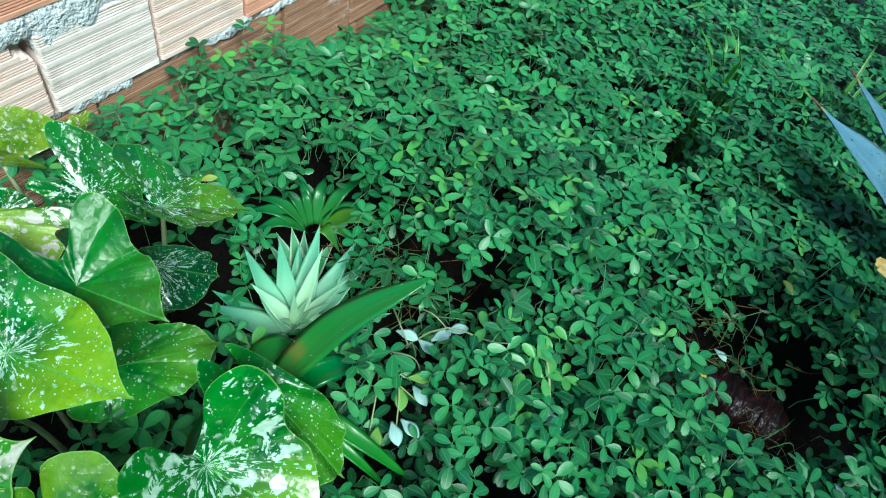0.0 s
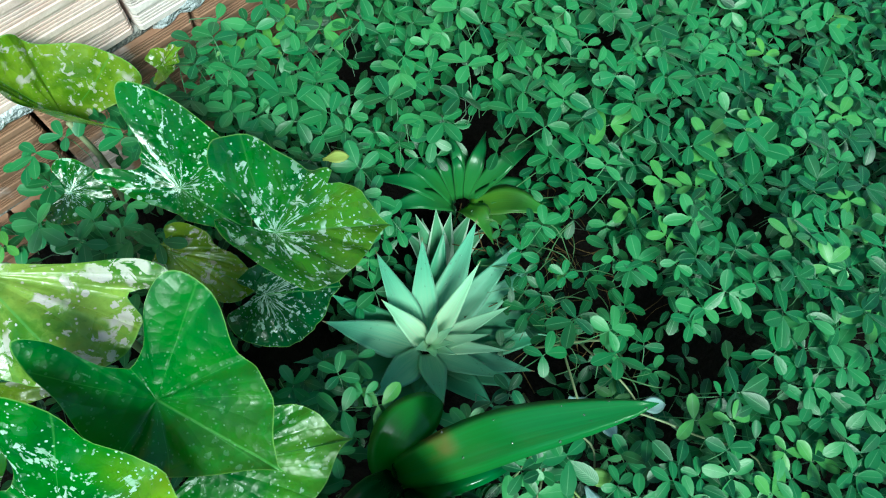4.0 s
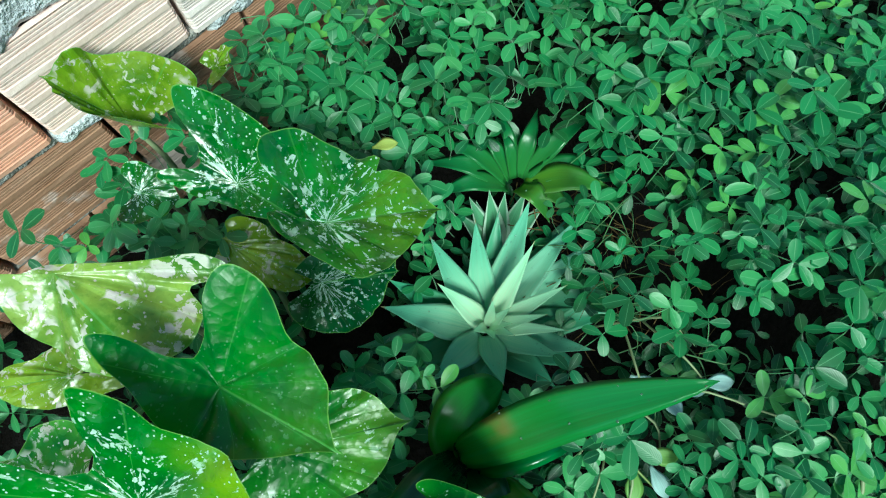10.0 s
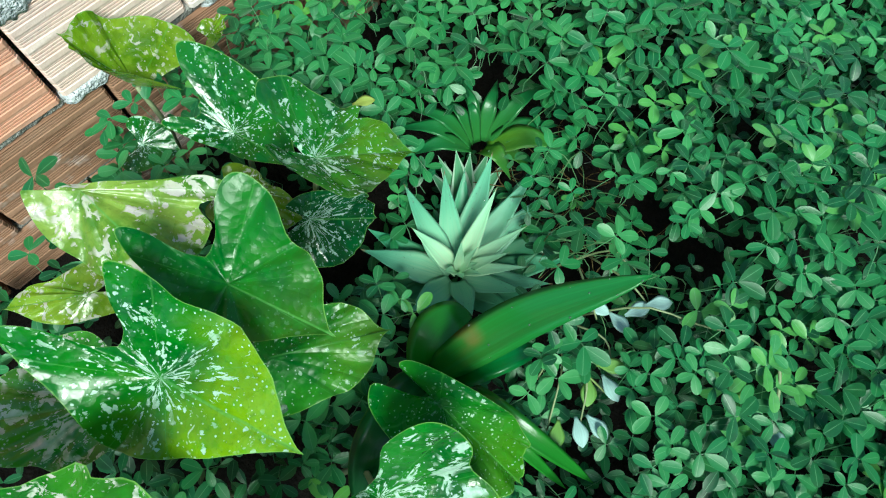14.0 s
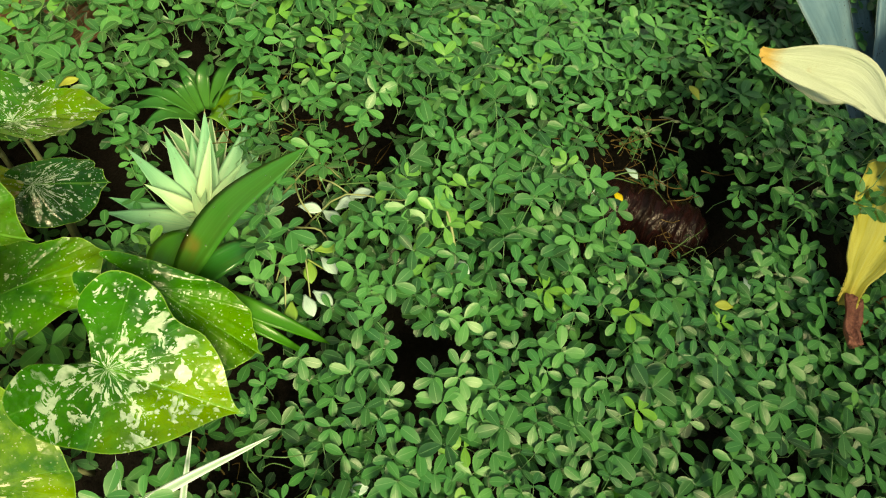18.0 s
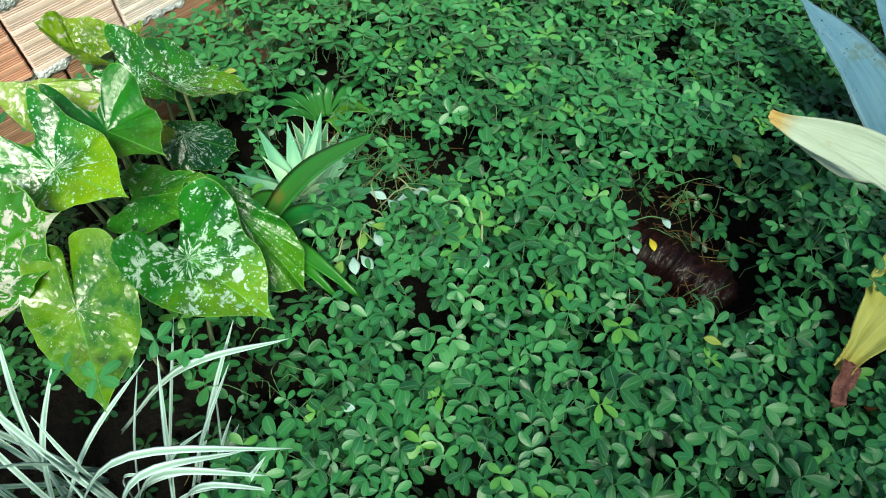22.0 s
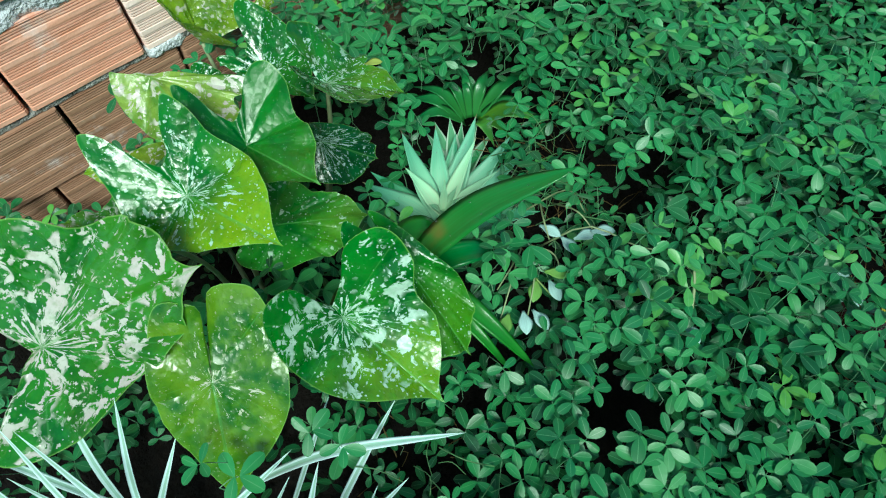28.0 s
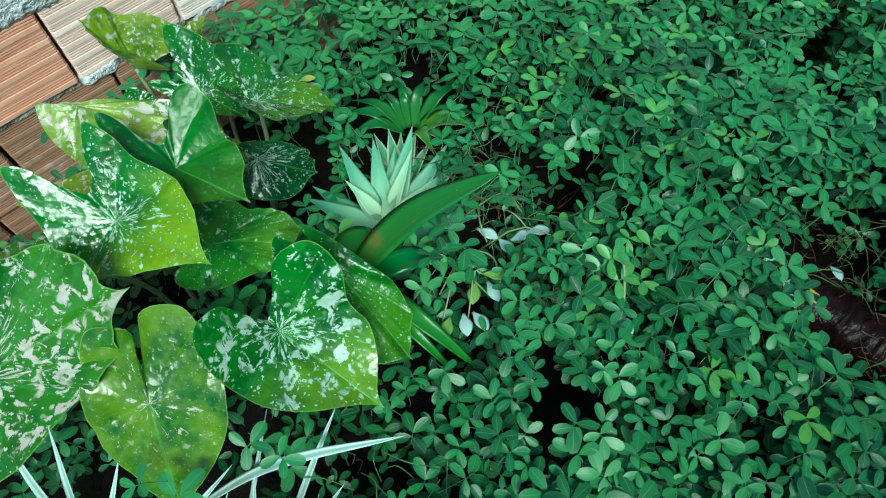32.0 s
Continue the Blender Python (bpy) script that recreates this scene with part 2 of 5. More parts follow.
def blade_material(name, base, tip, stripe=None, rough=0.35, share=0.12, specks=0.0, lines=0.0, through=(0.2, 0.4, 0.05), scar=0.0, end=None):
    """A long leaf: base to tip colour along it, an optional pale stripe down its edges and dark specks."""
    k = Net(name)
    uv = k.split(k.coords("UV"))
    across = k.math("ABSOLUTE", k.math("SUBTRACT", uv[0], 0.5))
    grain = k.noise(k.join(k.math("MULTIPLY", uv[0], 22.0), k.math("MULTIPLY", uv[1], 1.5), k.math("MULTIPLY", k.random(), 30.0)), 1.0, 3.0)
    c = k.mix(k.ramp(uv[1], 0.05, 0.8), base, tip)
    c = k.mix(k.ramp(grain, 0.35, 0.7, 0.0, 0.5 + lines), c, tuple(min(1.0, 1.45 * v) for v in tip))
    if stripe:
        c = k.mix(k.ramp(across, stripe[1], stripe[1] + 0.06), c, stripe[0])
    if end:
        c = k.mix(k.ramp(uv[1], 0.93, 0.98), c, end)
    if scar:
        mark = k.math("MULTIPLY", k.ramp(k.math("ABSOLUTE", k.math("SUBTRACT", uv[1], 0.48)), 0.015, 0.065, 1.0, 0.0), k.math("MULTIPLY", k.ramp(uv[0], 0.62, 0.40), k.ramp(k.noise(k.coords(), 20.0), 0.25, 0.5)))
        c = k.mix(k.math("MULTIPLY", mark, scar), c, (0.15, 0.12, 0.03))
    if specks:
        d = k.math("MULTIPLY", k.ramp(k.spots(k.coords(), 85.0), 0.10, 0.2, 1.0, 0.0), k.ramp(k.noise(k.coords(), 9.0, 2.0), 0.50, 0.60))
        c = k.mix(k.math("MULTIPLY", d, specks), c, (0.015, 0.02, 0.015))
        c = k.mix(k.ramp(k.noise(k.coords(), 5.0, 4.0), 0.55, 0.75, 0.0, 0.45), c, (0.06, 0.085, 0.05))
    k.bump(k.math("ADD", grain, k.noise(k.coords(), 90.0)), 0.15, 0.002)
    return k.done(c, rough, 0.45, through, share)


def big_agave_material():
    """Blue-grey waxy skin with faint long streaks, clustered black specks, algae stains and pale worn lines."""
    k = Net("blue_grey_agave_leaf")
    uv, p = k.split(k.coords("UV")), k.coords()
    shift = k.math("MULTIPLY", k.random(), 31.0)
    across = k.math("ABSOLUTE", k.math("SUBTRACT", uv[0], 0.5))
    long = k.join(k.math("MULTIPLY", uv[0], 9.0), k.math("MULTIPLY", uv[1], 1.2), shift)
    streak, cloud = k.noise(long, 2.0, 5.0, 0.6), k.noise(k.join(uv[0], k.math("MULTIPLY", uv[1], 3.0), shift), 3.0, 4.0)
    c = k.mix(k.ramp(streak, 0.3, 0.7), (0.078, 0.185, 0.260), (0.112, 0.240, 0.325))
    c = k.mix(k.ramp(cloud, 0.45, 0.75, 0.0, 0.5), c, (0.17, 0.31, 0.38))
    c = k.mix(k.ramp(uv[1], 0.0, 0.35, 0.5, 0.0), c, (0.14, 0.26, 0.32))
    stain = k.ramp(k.noise(p, 11.0, 5.0, 0.7), 0.56, 0.70)
    c = k.mix(k.math("MULTIPLY", stain, 0.7), c, (0.075, 0.125, 0.09))
    line = k.ramp(k.math("ABSOLUTE", k.math("SUBTRACT", k.noise(k.join(k.math("MULTIPLY", uv[0], 3.2), k.math("MULTIPLY", uv[1], 0.9), shift), 1.6, 1.0), 0.5)), 0.0, 0.007, 1.0, 0.0)
    c = k.mix(k.math("MULTIPLY", line, k.ramp(k.noise(p, 6.0), 0.5, 0.6, 0.0, 0.6)), c, (0.32, 0.42, 0.42))
    c = k.mix(k.ramp(across, 0.478, 0.490, 0.0, 0.8), c, (0.26, 0.38, 0.40))
    wob = k.math("MULTIPLY", k.noise(p, 95.0, 4.0, 0.7), 0.55)
    clump = k.ramp(k.noise(p, 10.0, 3.0), 0.47, 0.58)
    fine = k.ramp(k.math("ADD", k.spots(p, 130.0), wob), 0.42, 0.48, 1.0, 0.0)
    coarse = k.ramp(k.math("ADD", k.spots(p, 66.0), wob), 0.36, 0.41, 1.0, 0.0)
    specks = k.math("MAXIMUM", k.math("MULTIPLY", fine, clump), k.math("MULTIPLY", coarse, k.ramp(k.noise(p, 4.0, 3.0), 0.46, 0.56)))
    c = k.mix(specks, c, (0.014, 0.018, 0.014))
    ending = k.math("ADD", uv[1], k.math("MULTIPLY", k.noise(p, 25.0), 0.06))
    c = k.mix(k.ramp(ending, 0.965, 0.995), c, (0.30, 0.25, 0.12))
    k.bump(k.math("ADD", k.math("MULTIPLY", streak, 1.5), k.math("ADD", k.noise(p, 40.0, 4.0), line)), 0.3, 0.003)
    return k.done(c, k.ramp(cloud, 0.3, 0.7, 0.42, 0.62), 0.4)


def log_material():
    k = Net("dark_wet_bark")
    p = k.coords()
    y = k.split(p)[1]
    wob = k.noise(p, 14.0, 4.0)
    ring = k.noise(k.join(k.math("ADD", k.math("MULTIPLY", y, 30.0), k.math("MULTIPLY", wob, 1.6)), 0.0, 0.0), 2.2, 4.0, 0.65)
    c = k.mix(k.ramp(ring, 0.35, 0.65), (0.004, 0.0016, 0.002), (0.018, 0.0055, 0.006))
    c = k.mix(k.ramp(k.noise(p, 26.0, 4.0), 0.55, 0.75, 0.0, 0.6), c, (0.050, 0.011, 0.010))
    k.bump(k.math("ADD", k.math("MULTIPLY", ring, 2.0), k.noise(p, 60.0, 4.0)), 0.8, 0.006)
    return k.done(c, k.ramp(ring, 0.3, 0.7, 0.40, 0.16), 0.3)


def wilted_material(name, base, tip, hot, brown):
    """A dead leaf: lengthwise folds, a hotter tint at its base and brown bruises."""
    k = Net(name)
    uv, p = k.split(k.coords("UV")), k.coords()
    fibre = k.noise(k.join(k.math("MULTIPLY", uv[0], 16.0), k.math("MULTIPLY", uv[1], 1.4), 0.0), 1.5, 5.0, 0.65)
    c = k.mix(k.ramp(fibre, 0.3, 0.7), base, tip)
    c = k.mix(k.ramp(k.math("ADD", uv[1], k.math("MULTIPLY", k.noise(p, 16.0), 0.25)), 0.17, 0.36, 0.85, 0.0), c, hot)
    c = k.mix(k.ramp(k.noise(p, 22.0, 5.0, 0.7), 0.62, 0.78, 0.0, 0.6), c, brown)
    k.bump(k.math("ADD", k.math("MULTIPLY", fibre, 2.0), k.noise(p, 45.0, 4.0)), 0.45, 0.004)
    return k.done(c, 0.5, 0.35, tuple(min(1.0, 1.2 * v) for v in base), 0.15)


def brick_material(name, warm, pale):
    k = Net(name)
    p, rnd = k.coords(), k.random()
    c = k.mix(k.noise(k.scaled(p, (6, 6, 40)), 2.0, 4.0), warm, pale)
    c = k.mix(k.ramp(rnd, 0.0, 1.0, 0.0, 0.18), c, (0.40, 0.22, 0.15))
    world_p = k.n.new("ShaderNodeNewGeometry").outputs["Position"]
    grime = k.ramp(k.noise(world_p, 9.0, 5.0, 0.65), 0.52, 0.72)
    c = k.mix(k.math("MULTIPLY", grime, 0.25), c, (0.16, 0.115, 0.095))
    chalk = k.ramp(k.noise(world_p, 5.0, 5.0, 0.7), 0.56, 0.68)
    c = k.mix(k.math("MULTIPLY", chalk, 0.5), c, (0.74, 0.70, 0.70))
    k.bump(k.noise(p, 160.0, 4.0), 0.5, 0.002)
    return k.done(c, 0.85, 0.2)


def rough_material(name, a, b, scale, strength=0.6, rough=0.9, distance=0.01):
    k = Net(name)
    p = k.n.new("ShaderNodeNewGeometry").outputs["Position"]
    n1, n2 = k.noise(p, scale, 6.0, 0.65), k.noise(p, scale * 6, 4.0)
    c = k.mix(k.ramp(n1, 0.3, 0.7), a, b)
    c = k.mix(k.ramp(n2, 0.5, 0.8, 0.0, 0.5), c, tuple(0.4 * v for v in a))
    k.bump(k.math("ADD", n1, n2), strength, distance)
    return k.done(c, rough, 0.25)


PEANUT = peanut_material()
STEM = stem_material("pale_green_stem", (0.20, 0.30, 0.08))
RUNNER = stem_material("green_runner", (0.13, 0.29, 0.11))
PETIOLE = stem_material("arum_petiole", (0.34, 0.40, 0.22))
TWIG = stem_material("straw_twig", (0.32, 0.40, 0.20))
ARUM_DARK = arum_material("arum_dark_spotted", (0.003, 0.060, 0.006), (0.010, 0.130, 0.006), (0.46, 0.66, 0.52), 0.45, 1.0, 0.75)
ARUM_PLAIN = arum_material("arum_plain_green", (0.004, 0.080, 0.012), (0.012, 0.145, 0.008), (0.36, 0.58, 0.42), 0.0, 0.06, 0.0, 0.15, 0.0, 1.0, 0.10)
ARUM_MATT = arum_material("arum_satin_green", (0.006, 0.090, 0.012), (0.022, 0.165, 0.010), (0.42, 0.62, 0.46), 0.12, 0.45, 0.15, 0.2, 0.0, 1.0, 0.06, 0.3)
ARUM_GOLD = arum_material("arum_green_gold", (0.004, 0.080, 0.010), (0.014, 0.155, 0.008), (0.48, 0.68, 0.54), 0.22, 1.0, 0.8, 0.9, sweep=0.6)
ARUM_FLECKED = arum_material("arum_green_flecked", (0.004, 0.080, 0.010), (0.018, 0.170, 0.008), (0.50, 0.70, 0.56), 0.55, 1.0, 0.8, 0.35, size=1.2, sweep=0.5)
ARUM_CREAM = arum_material("arum_cream_green", (0.010, 0.13, 0.010), (0.06, 0.25, 0.015), (0.54, 0.60, 0.50), 1.15, 0.8, 0.7, 0.3, 0.9)
ARUM_DEEPCREAM = arum_material("arum_green_cream_patched", (0.008, 0.10, 0.008), (0.03, 0.18, 0.012), (0.56, 0.58, 0.50), 1.05, 0.7, 0.9, 0.1, 0.9, 1.3, 0.0, 0.5)
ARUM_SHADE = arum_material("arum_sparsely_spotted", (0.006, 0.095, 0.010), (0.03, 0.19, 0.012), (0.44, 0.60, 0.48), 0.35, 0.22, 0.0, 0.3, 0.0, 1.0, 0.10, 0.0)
ARUM_YELLOW = arum_material("arum_yellowing", (0.06, 0.14, 0.004), (0.19, 0.28, 0.02), (0.44, 0.43, 0.37), 0.85, 0.25, 0.1, 0.3, 0.3, 0.9, 0.0, 0.0)
ARUM_LIME = arum_material("arum_lime_patched", (0.020, 0.13, 0.008), (0.24, 0.35, 0.06), (0.54, 0.54, 0.48), 1.0, 0.35, 0.1, 0.3, 0.8, 1.3, 0.06, 0.0)
ARUM_BOLD = arum_material("arum_bold_spotted", (0.005, 0.085, 0.010), (0.016, 0.17, 0.012), (0.50, 0.68, 0.56), 0.95, 1.0, 0.8, 0.6, 0.0, 1.4)
ARUM_OLIVE = arum_material("arum_olive_veined", (0.008, 0.095, 0.006), (0.11, 0.23, 0.012), (0.46, 0.52, 0.34), 0.15, 0.14, 0.5, 0.15, 0.5, 0.9, 0.0, 0.15)
# deepest arum green, with the shade under the bitten leaf put into it
ARUM_DEEP = arum_material("arum_shaded_green", (0.003, 0.04, 0.012), (0.006, 0.075, 0.018), (0.40, 0.56, 0.46), 0.1, 0.7, 1.1)
AGAVE_GREEN = blade_material("young_agave_leaf", (0.38, 0.66, 0.43), (0.115, 0.35, 0.22), ((0.38, 0.62, 0.42), 0.465), 0.45, 0.10, end=(0.16, 0.12, 0.06))
AGAVE_HEART = blade_material("young_agave_heart_leaf", (0.66, 0.84, 0.56), (0.30, 0.58, 0.36), ((0.60, 0.80, 0.55), 0.465), 0.45, 0.15, end=(0.30, 0.34, 0.16))
AGAVE_DARK = blade_material("young_agave_outer_leaf", (0.18, 0.44, 0.23), (0.055, 0.25, 0.13), None, 0.4, 0.10)
STRAP = blade_material("glossy_strap_leaf", (0.022, 0.17, 0.010), (0.010, 0.105, 0.028), ((0.10, 0.34, 0.08), 0.488), 0.2, 0.12)
STRAP_SCAR = blade_material("scarred_strap_leaf", (0.050, 0.21, 0.010), (0.022, 0.150, 0.030), ((0.10, 0.34, 0.08), 0.488), 0.2, 0.12, scar=0.7)
# lighter green imitates light on the curled leaf; the chewed leaf is pale itself
STRAP_LIT_PALE = blade_material("lit_pale_strap_leaf", (0.05, 0.22, 0.012), (0.030, 0.19, 0.020), ((0.14, 0.38, 0.08), 0.486), 0.22, 0.25)
# strap leaf green with the shade low in the clump put into it
STRAP_SHADED = blade_material("shaded_strap_leaf", (0.008, 0.05, 0.012), (0.012, 0.075, 0.02), ((0.12, 0.26, 0.06), 0.465), 0.25, 0.1)
BROMELIAD_DARK = blade_material("dark_bromeliad_leaf", (0.04, 0.17, 0.03), (0.016, 0.12, 0.035), ((0.12, 0.32, 0.14), 0.46), 0.3, 0.12)
BROMELIAD = blade_material("bromeliad_leaf", (0.13, 0.30, 0.02), (0.05, 0.19, 0.03), ((0.20, 0.40, 0.12), 0.42), 0.35, 0.15)
STRIPED = blade_material("silver_striped_leaf", (0.05, 0.19, 0.05), (0.10, 0.27, 0.14), ((0.40, 0.56, 0.42), 0.30), 0.35, 0.1, lines=0.4)
STRIPED_PALE = blade_material("pale_striped_leaf", (0.16, 0.30, 0.20), (0.22, 0.36, 0.28), ((0.50, 0.60, 0.54), 0.26), 0.4, 0.1, lines=0.4)
WHITE_GRASS = blade_material("white_edged_blade", (0.30, 0.46, 0.38), (0.28, 0.46, 0.36), ((0.60, 0.78, 0.78), 0.16), 0.4, 0.12, lines=0.3, through=(0.4, 0.55, 0.35))
BIG_AGAVE = big_agave_material()
DEAD = wilted_material("dry_cream_leaf", (0.49, 0.60, 0.47), (0.56, 0.67, 0.56), (0.58, 0.36, 0.07), (0.46, 0.47, 0.32))
ROTTEN = wilted_material("yellow_dying_leaf", (0.50, 0.49, 0.09), (0.56, 0.59, 0.20), (0.50, 0.44, 0.10), (0.32, 0.32, 0.08))
WITHERED = wilted_material("withered_straw_leaf", (0.40, 0.50, 0.31), (0.47, 0.57, 0.38), (0.40, 0.42, 0.18), (0.30, 0.32, 0.16))
ORANGE_LEAF = wilted_material("orange_dead_leaf", (0.24, 0.11, 0.025), (0.34, 0.19, 0.05), (0.2, 0.08, 0.02), (0.08, 0.04, 0.02))
BROWN_END = rough_material("brown_rotten_end", (0.13, 0.045, 0.04), (0.30, 0.13, 0.10), 34.0, 0.8, 0.55, 0.006)
LOG = log_material()
# damp soil, its colour blackened to carry the shade under the plants
SOIL = rough_material("damp_shaded_soil", (0.0025, 0.0018, 0.0013), (0.007, 0.005, 0.0035), 14.0, 0.8, 0.95, 0.02)
BRICK_PALE = brick_material("pale_clay_brick", (0.80, 0.66, 0.61), (0.88, 0.82, 0.82))
BRICK_DAMP = brick_material("damp_brown_brick", (0.23, 0.105, 0.055), (0.42, 0.26, 0.18))
BRICK_PINK = brick_material("pale_pink_clay_brick", (0.78, 0.52, 0.44), (0.87, 0.74, 0.70))
BRICK_RED = brick_material("orange_clay_brick", (0.64, 0.25, 0.14), (0.80, 0.49, 0.38))
MORTAR_PALE = rough_material("pale_cement", (0.52, 0.55, 0.59), (0.72, 0.74, 0.77), 22.0, 1.0, 0.95, 0.012)
MORTAR = rough_material("grey_mortar", (0.17, 0.16, 0.15), (0.46, 0.45, 0.43), 30.0, 1.0, 0.95, 0.01)
WATER = Net("clear_water").done((0.9, 0.95, 0.95), 0.03, 0.5)
WATER.node_tree.nodes["Principled BSDF"].inputs["Transmission Weight"].default_value = 0.9
WATER.node_tree.nodes["Principled BSDF"].inputs["IOR"].default_value = 1.33
PALE_LEAFLET = blade_material("pale_leaf_underside", (0.34, 0.54, 0.50), (0.40, 0.60, 0.56), None, 0.5, 0.2)
BRIGHT_LEAFLET = blade_material("bright_yellow_leaflet", (0.62, 0.50, 0.03), (0.66, 0.54, 0.05), None, 0.5, 0.2)
YELLOW_LEAFLET = blade_material("yellowed_leaflet", (0.30, 0.38, 0.07), (0.30, 0.38, 0.08), None, 0.5, 0.2)
LIGHT_LEAFLET = blade_material("young_light_leaflet", (0.20, 0.38, 0.08), (0.16, 0.34, 0.07), None, 0.45, 0.2)
LITTER = rough_material("dry_litter", (0.07, 0.045, 0.016), (0.24, 0.17, 0.065), 40.0, 0.4, 0.9, 0.003)


# ---- mesh helpers ----
def mesh_of(name, verts, faces, mat, uvs=None):
    me = bpy.data.meshes.new(name)
    me.from_pydata([tuple(v) for v in verts], [], faces)
    me.materials.append(mat)
    if uvs is not None:
        layer = me.uv_layers.new(name="UVMap")
        loops = np.empty(len(me.loops), dtype=np.int32)
        me.loops.foreach_get("vertex_index", loops)
        layer.data.foreach_set("uv", np.asarray(uvs, dtype=np.float32)[loops].ravel())
    me.polygons.foreach_set("use_smooth", [True] * len(me.polygons))
    me.update()
    return me


def thing(name, place, label, category, group="", kind=""):
    ob = new(name)
    ob.location = place
    ob.empty_display_size = 0.05
    return tagged(ob, label, category, group, kind)


def part(name, me, parent, label=""):
    """Links a mesh given in world coordinates under a thing or a part."""
    ob = new(name, me)
    ob.parent = parent
    base = Matrix.Translation(parent.location) if parent.parent is None else Matrix()
    ob.matrix_parent_inverse = base.inverted()
    return tagged(ob, label) if label else ob


def bezier(points, n):
    """n places along a smooth line through the points (Catmull-Rom)."""
    p = [Vector(q) for q in points]
    p = [2 * p[0] - p[1], *p, 2 * p[-1] - p[-2]]
    out = []
    for i in range(n):
        f = i / (n - 1) * (len(p) - 3)
        j = min(int(f), len(p) - 4)
        t = f - j
        a, b, c, d = p[j : j + 4]
        out.append(0.5 * (2 * b + (c - a) * t + (2 * a - 5 * b + 4 * c - d) * t * t + (3 * b - a - 3 * c + d) * t**3))
    return out


def blade(name, points, width, mat, shape=(0.55, 1.0, 0.35), channel=0.25, thick=0.004, up=(0, 0, 1), n=16, twist=0.0, wave=0.0, seed=0, sharp=False, cols=6, folds=0.0):
    """A long leaf along a line. shape: the width at the base, at the widest, and where along the leaf that is."""
    line = bezier(points, n)
    verts, uvs, faces = [], [], []
    top = [-1.0 + 2.0 * i / (cols - 1) for i in range(cols)]
    low = top[-2:0:-1]
    m = len(top) + len(low)

    def crease(x, t):
        return folds * width * (math.sin(x * 7 + seed + 1.5 * t) + 0.6 * noise.noise(Vector((x * 3, t * 5, seed)))) if folds else 0.0

    for i, c in enumerate(line):
        t = i / (n - 1)
        along = (line[min(i + 1, n - 1)] - line[max(i - 1, 0)]).normalized()
        side = along.cross(Vector(up))
        side = side.normalized() if side.length > 1e-4 else Vector((1, 0, 0))
        lift = side.cross(along).normalized()
        if twist:
            turn = Matrix.Rotation(twist * t, 3, along)
            side, lift = turn @ side, turn @ lift
        if t < shape[2]:
            f = t / shape[2]
            w = shape[0] + (shape[1] - shape[0]) * (f * f * (3 - 2 * f))
        else:
            f = (t - shape[2]) / (1 - shape[2])
            w = shape[1] * (max(0.0, 1 - f) ** 1.22 * (1 + 0.45 * f) if sharp else max(0.0, 1 - f**1.8) ** 0.8)
        w = max(w, 0.012) * width / 2
        ripple = wave * width * math.sin(t * 19 + seed) + 0.3 * wave * width * math.sin(t * 41 + 2 * seed)
        for x in top:
            verts.append(c + side * (w * x) + lift * (channel * w * abs(x) ** 1.6 + ripple * x + crease(x, t)))
            uvs.append((0.5 + 0.5 * x, t))
        for x in low:
            verts.append(c + side * (w * x) + lift * (channel * w * abs(x) ** 1.6 + ripple * x + crease(x, t) - thick * (1 - x * x) * min(1, w / (0.3 * width))))
            uvs.append((0.5 + 0.5 * x, t))
        if i:
            a, b = (i - 1) * m, i * m
            faces += [(a + j, a + (j + 1) % m, b + (j + 1) % m, b + j) for j in range(m)]
    faces.append(tuple(range(m - 1, -1, -1)))
    faces.append(tuple(range((n - 1) * m, n * m)))
    return mesh_of(name, verts, faces, mat, uvs)


def tube(name, points, r0, r1, mat, n=10, m=6):
    line = bezier(points, n)
    verts, faces, uvs = [], [], []
    for i, c in enumerate(line):
        along = (line[min(i + 1, n - 1)] - line[max(i - 1, 0)]).normalized()
        side = along.cross(Vector((0.31, 0.17, 0.93))).normalized()
        lift = along.cross(side)
        r = r0 + (r1 - r0) * i / (n - 1)
        for j in range(m):
            q = 2 * math.pi * j / m
            verts.append(c + side * (r * math.cos(q)) + lift * (r * math.sin(q)))
            uvs.append((j / m, i / (n - 1)))
        if i:
            a, b = (i - 1) * m, i * m
            faces += [(a + j, a + (j + 1) % m, b + (j + 1) % m, b + j) for j in range(m)]
    faces += [tuple(range(m - 1, -1, -1)), tuple(range((n - 1) * m, n * m))]
    return mesh_of(name, verts, faces, mat, uvs)


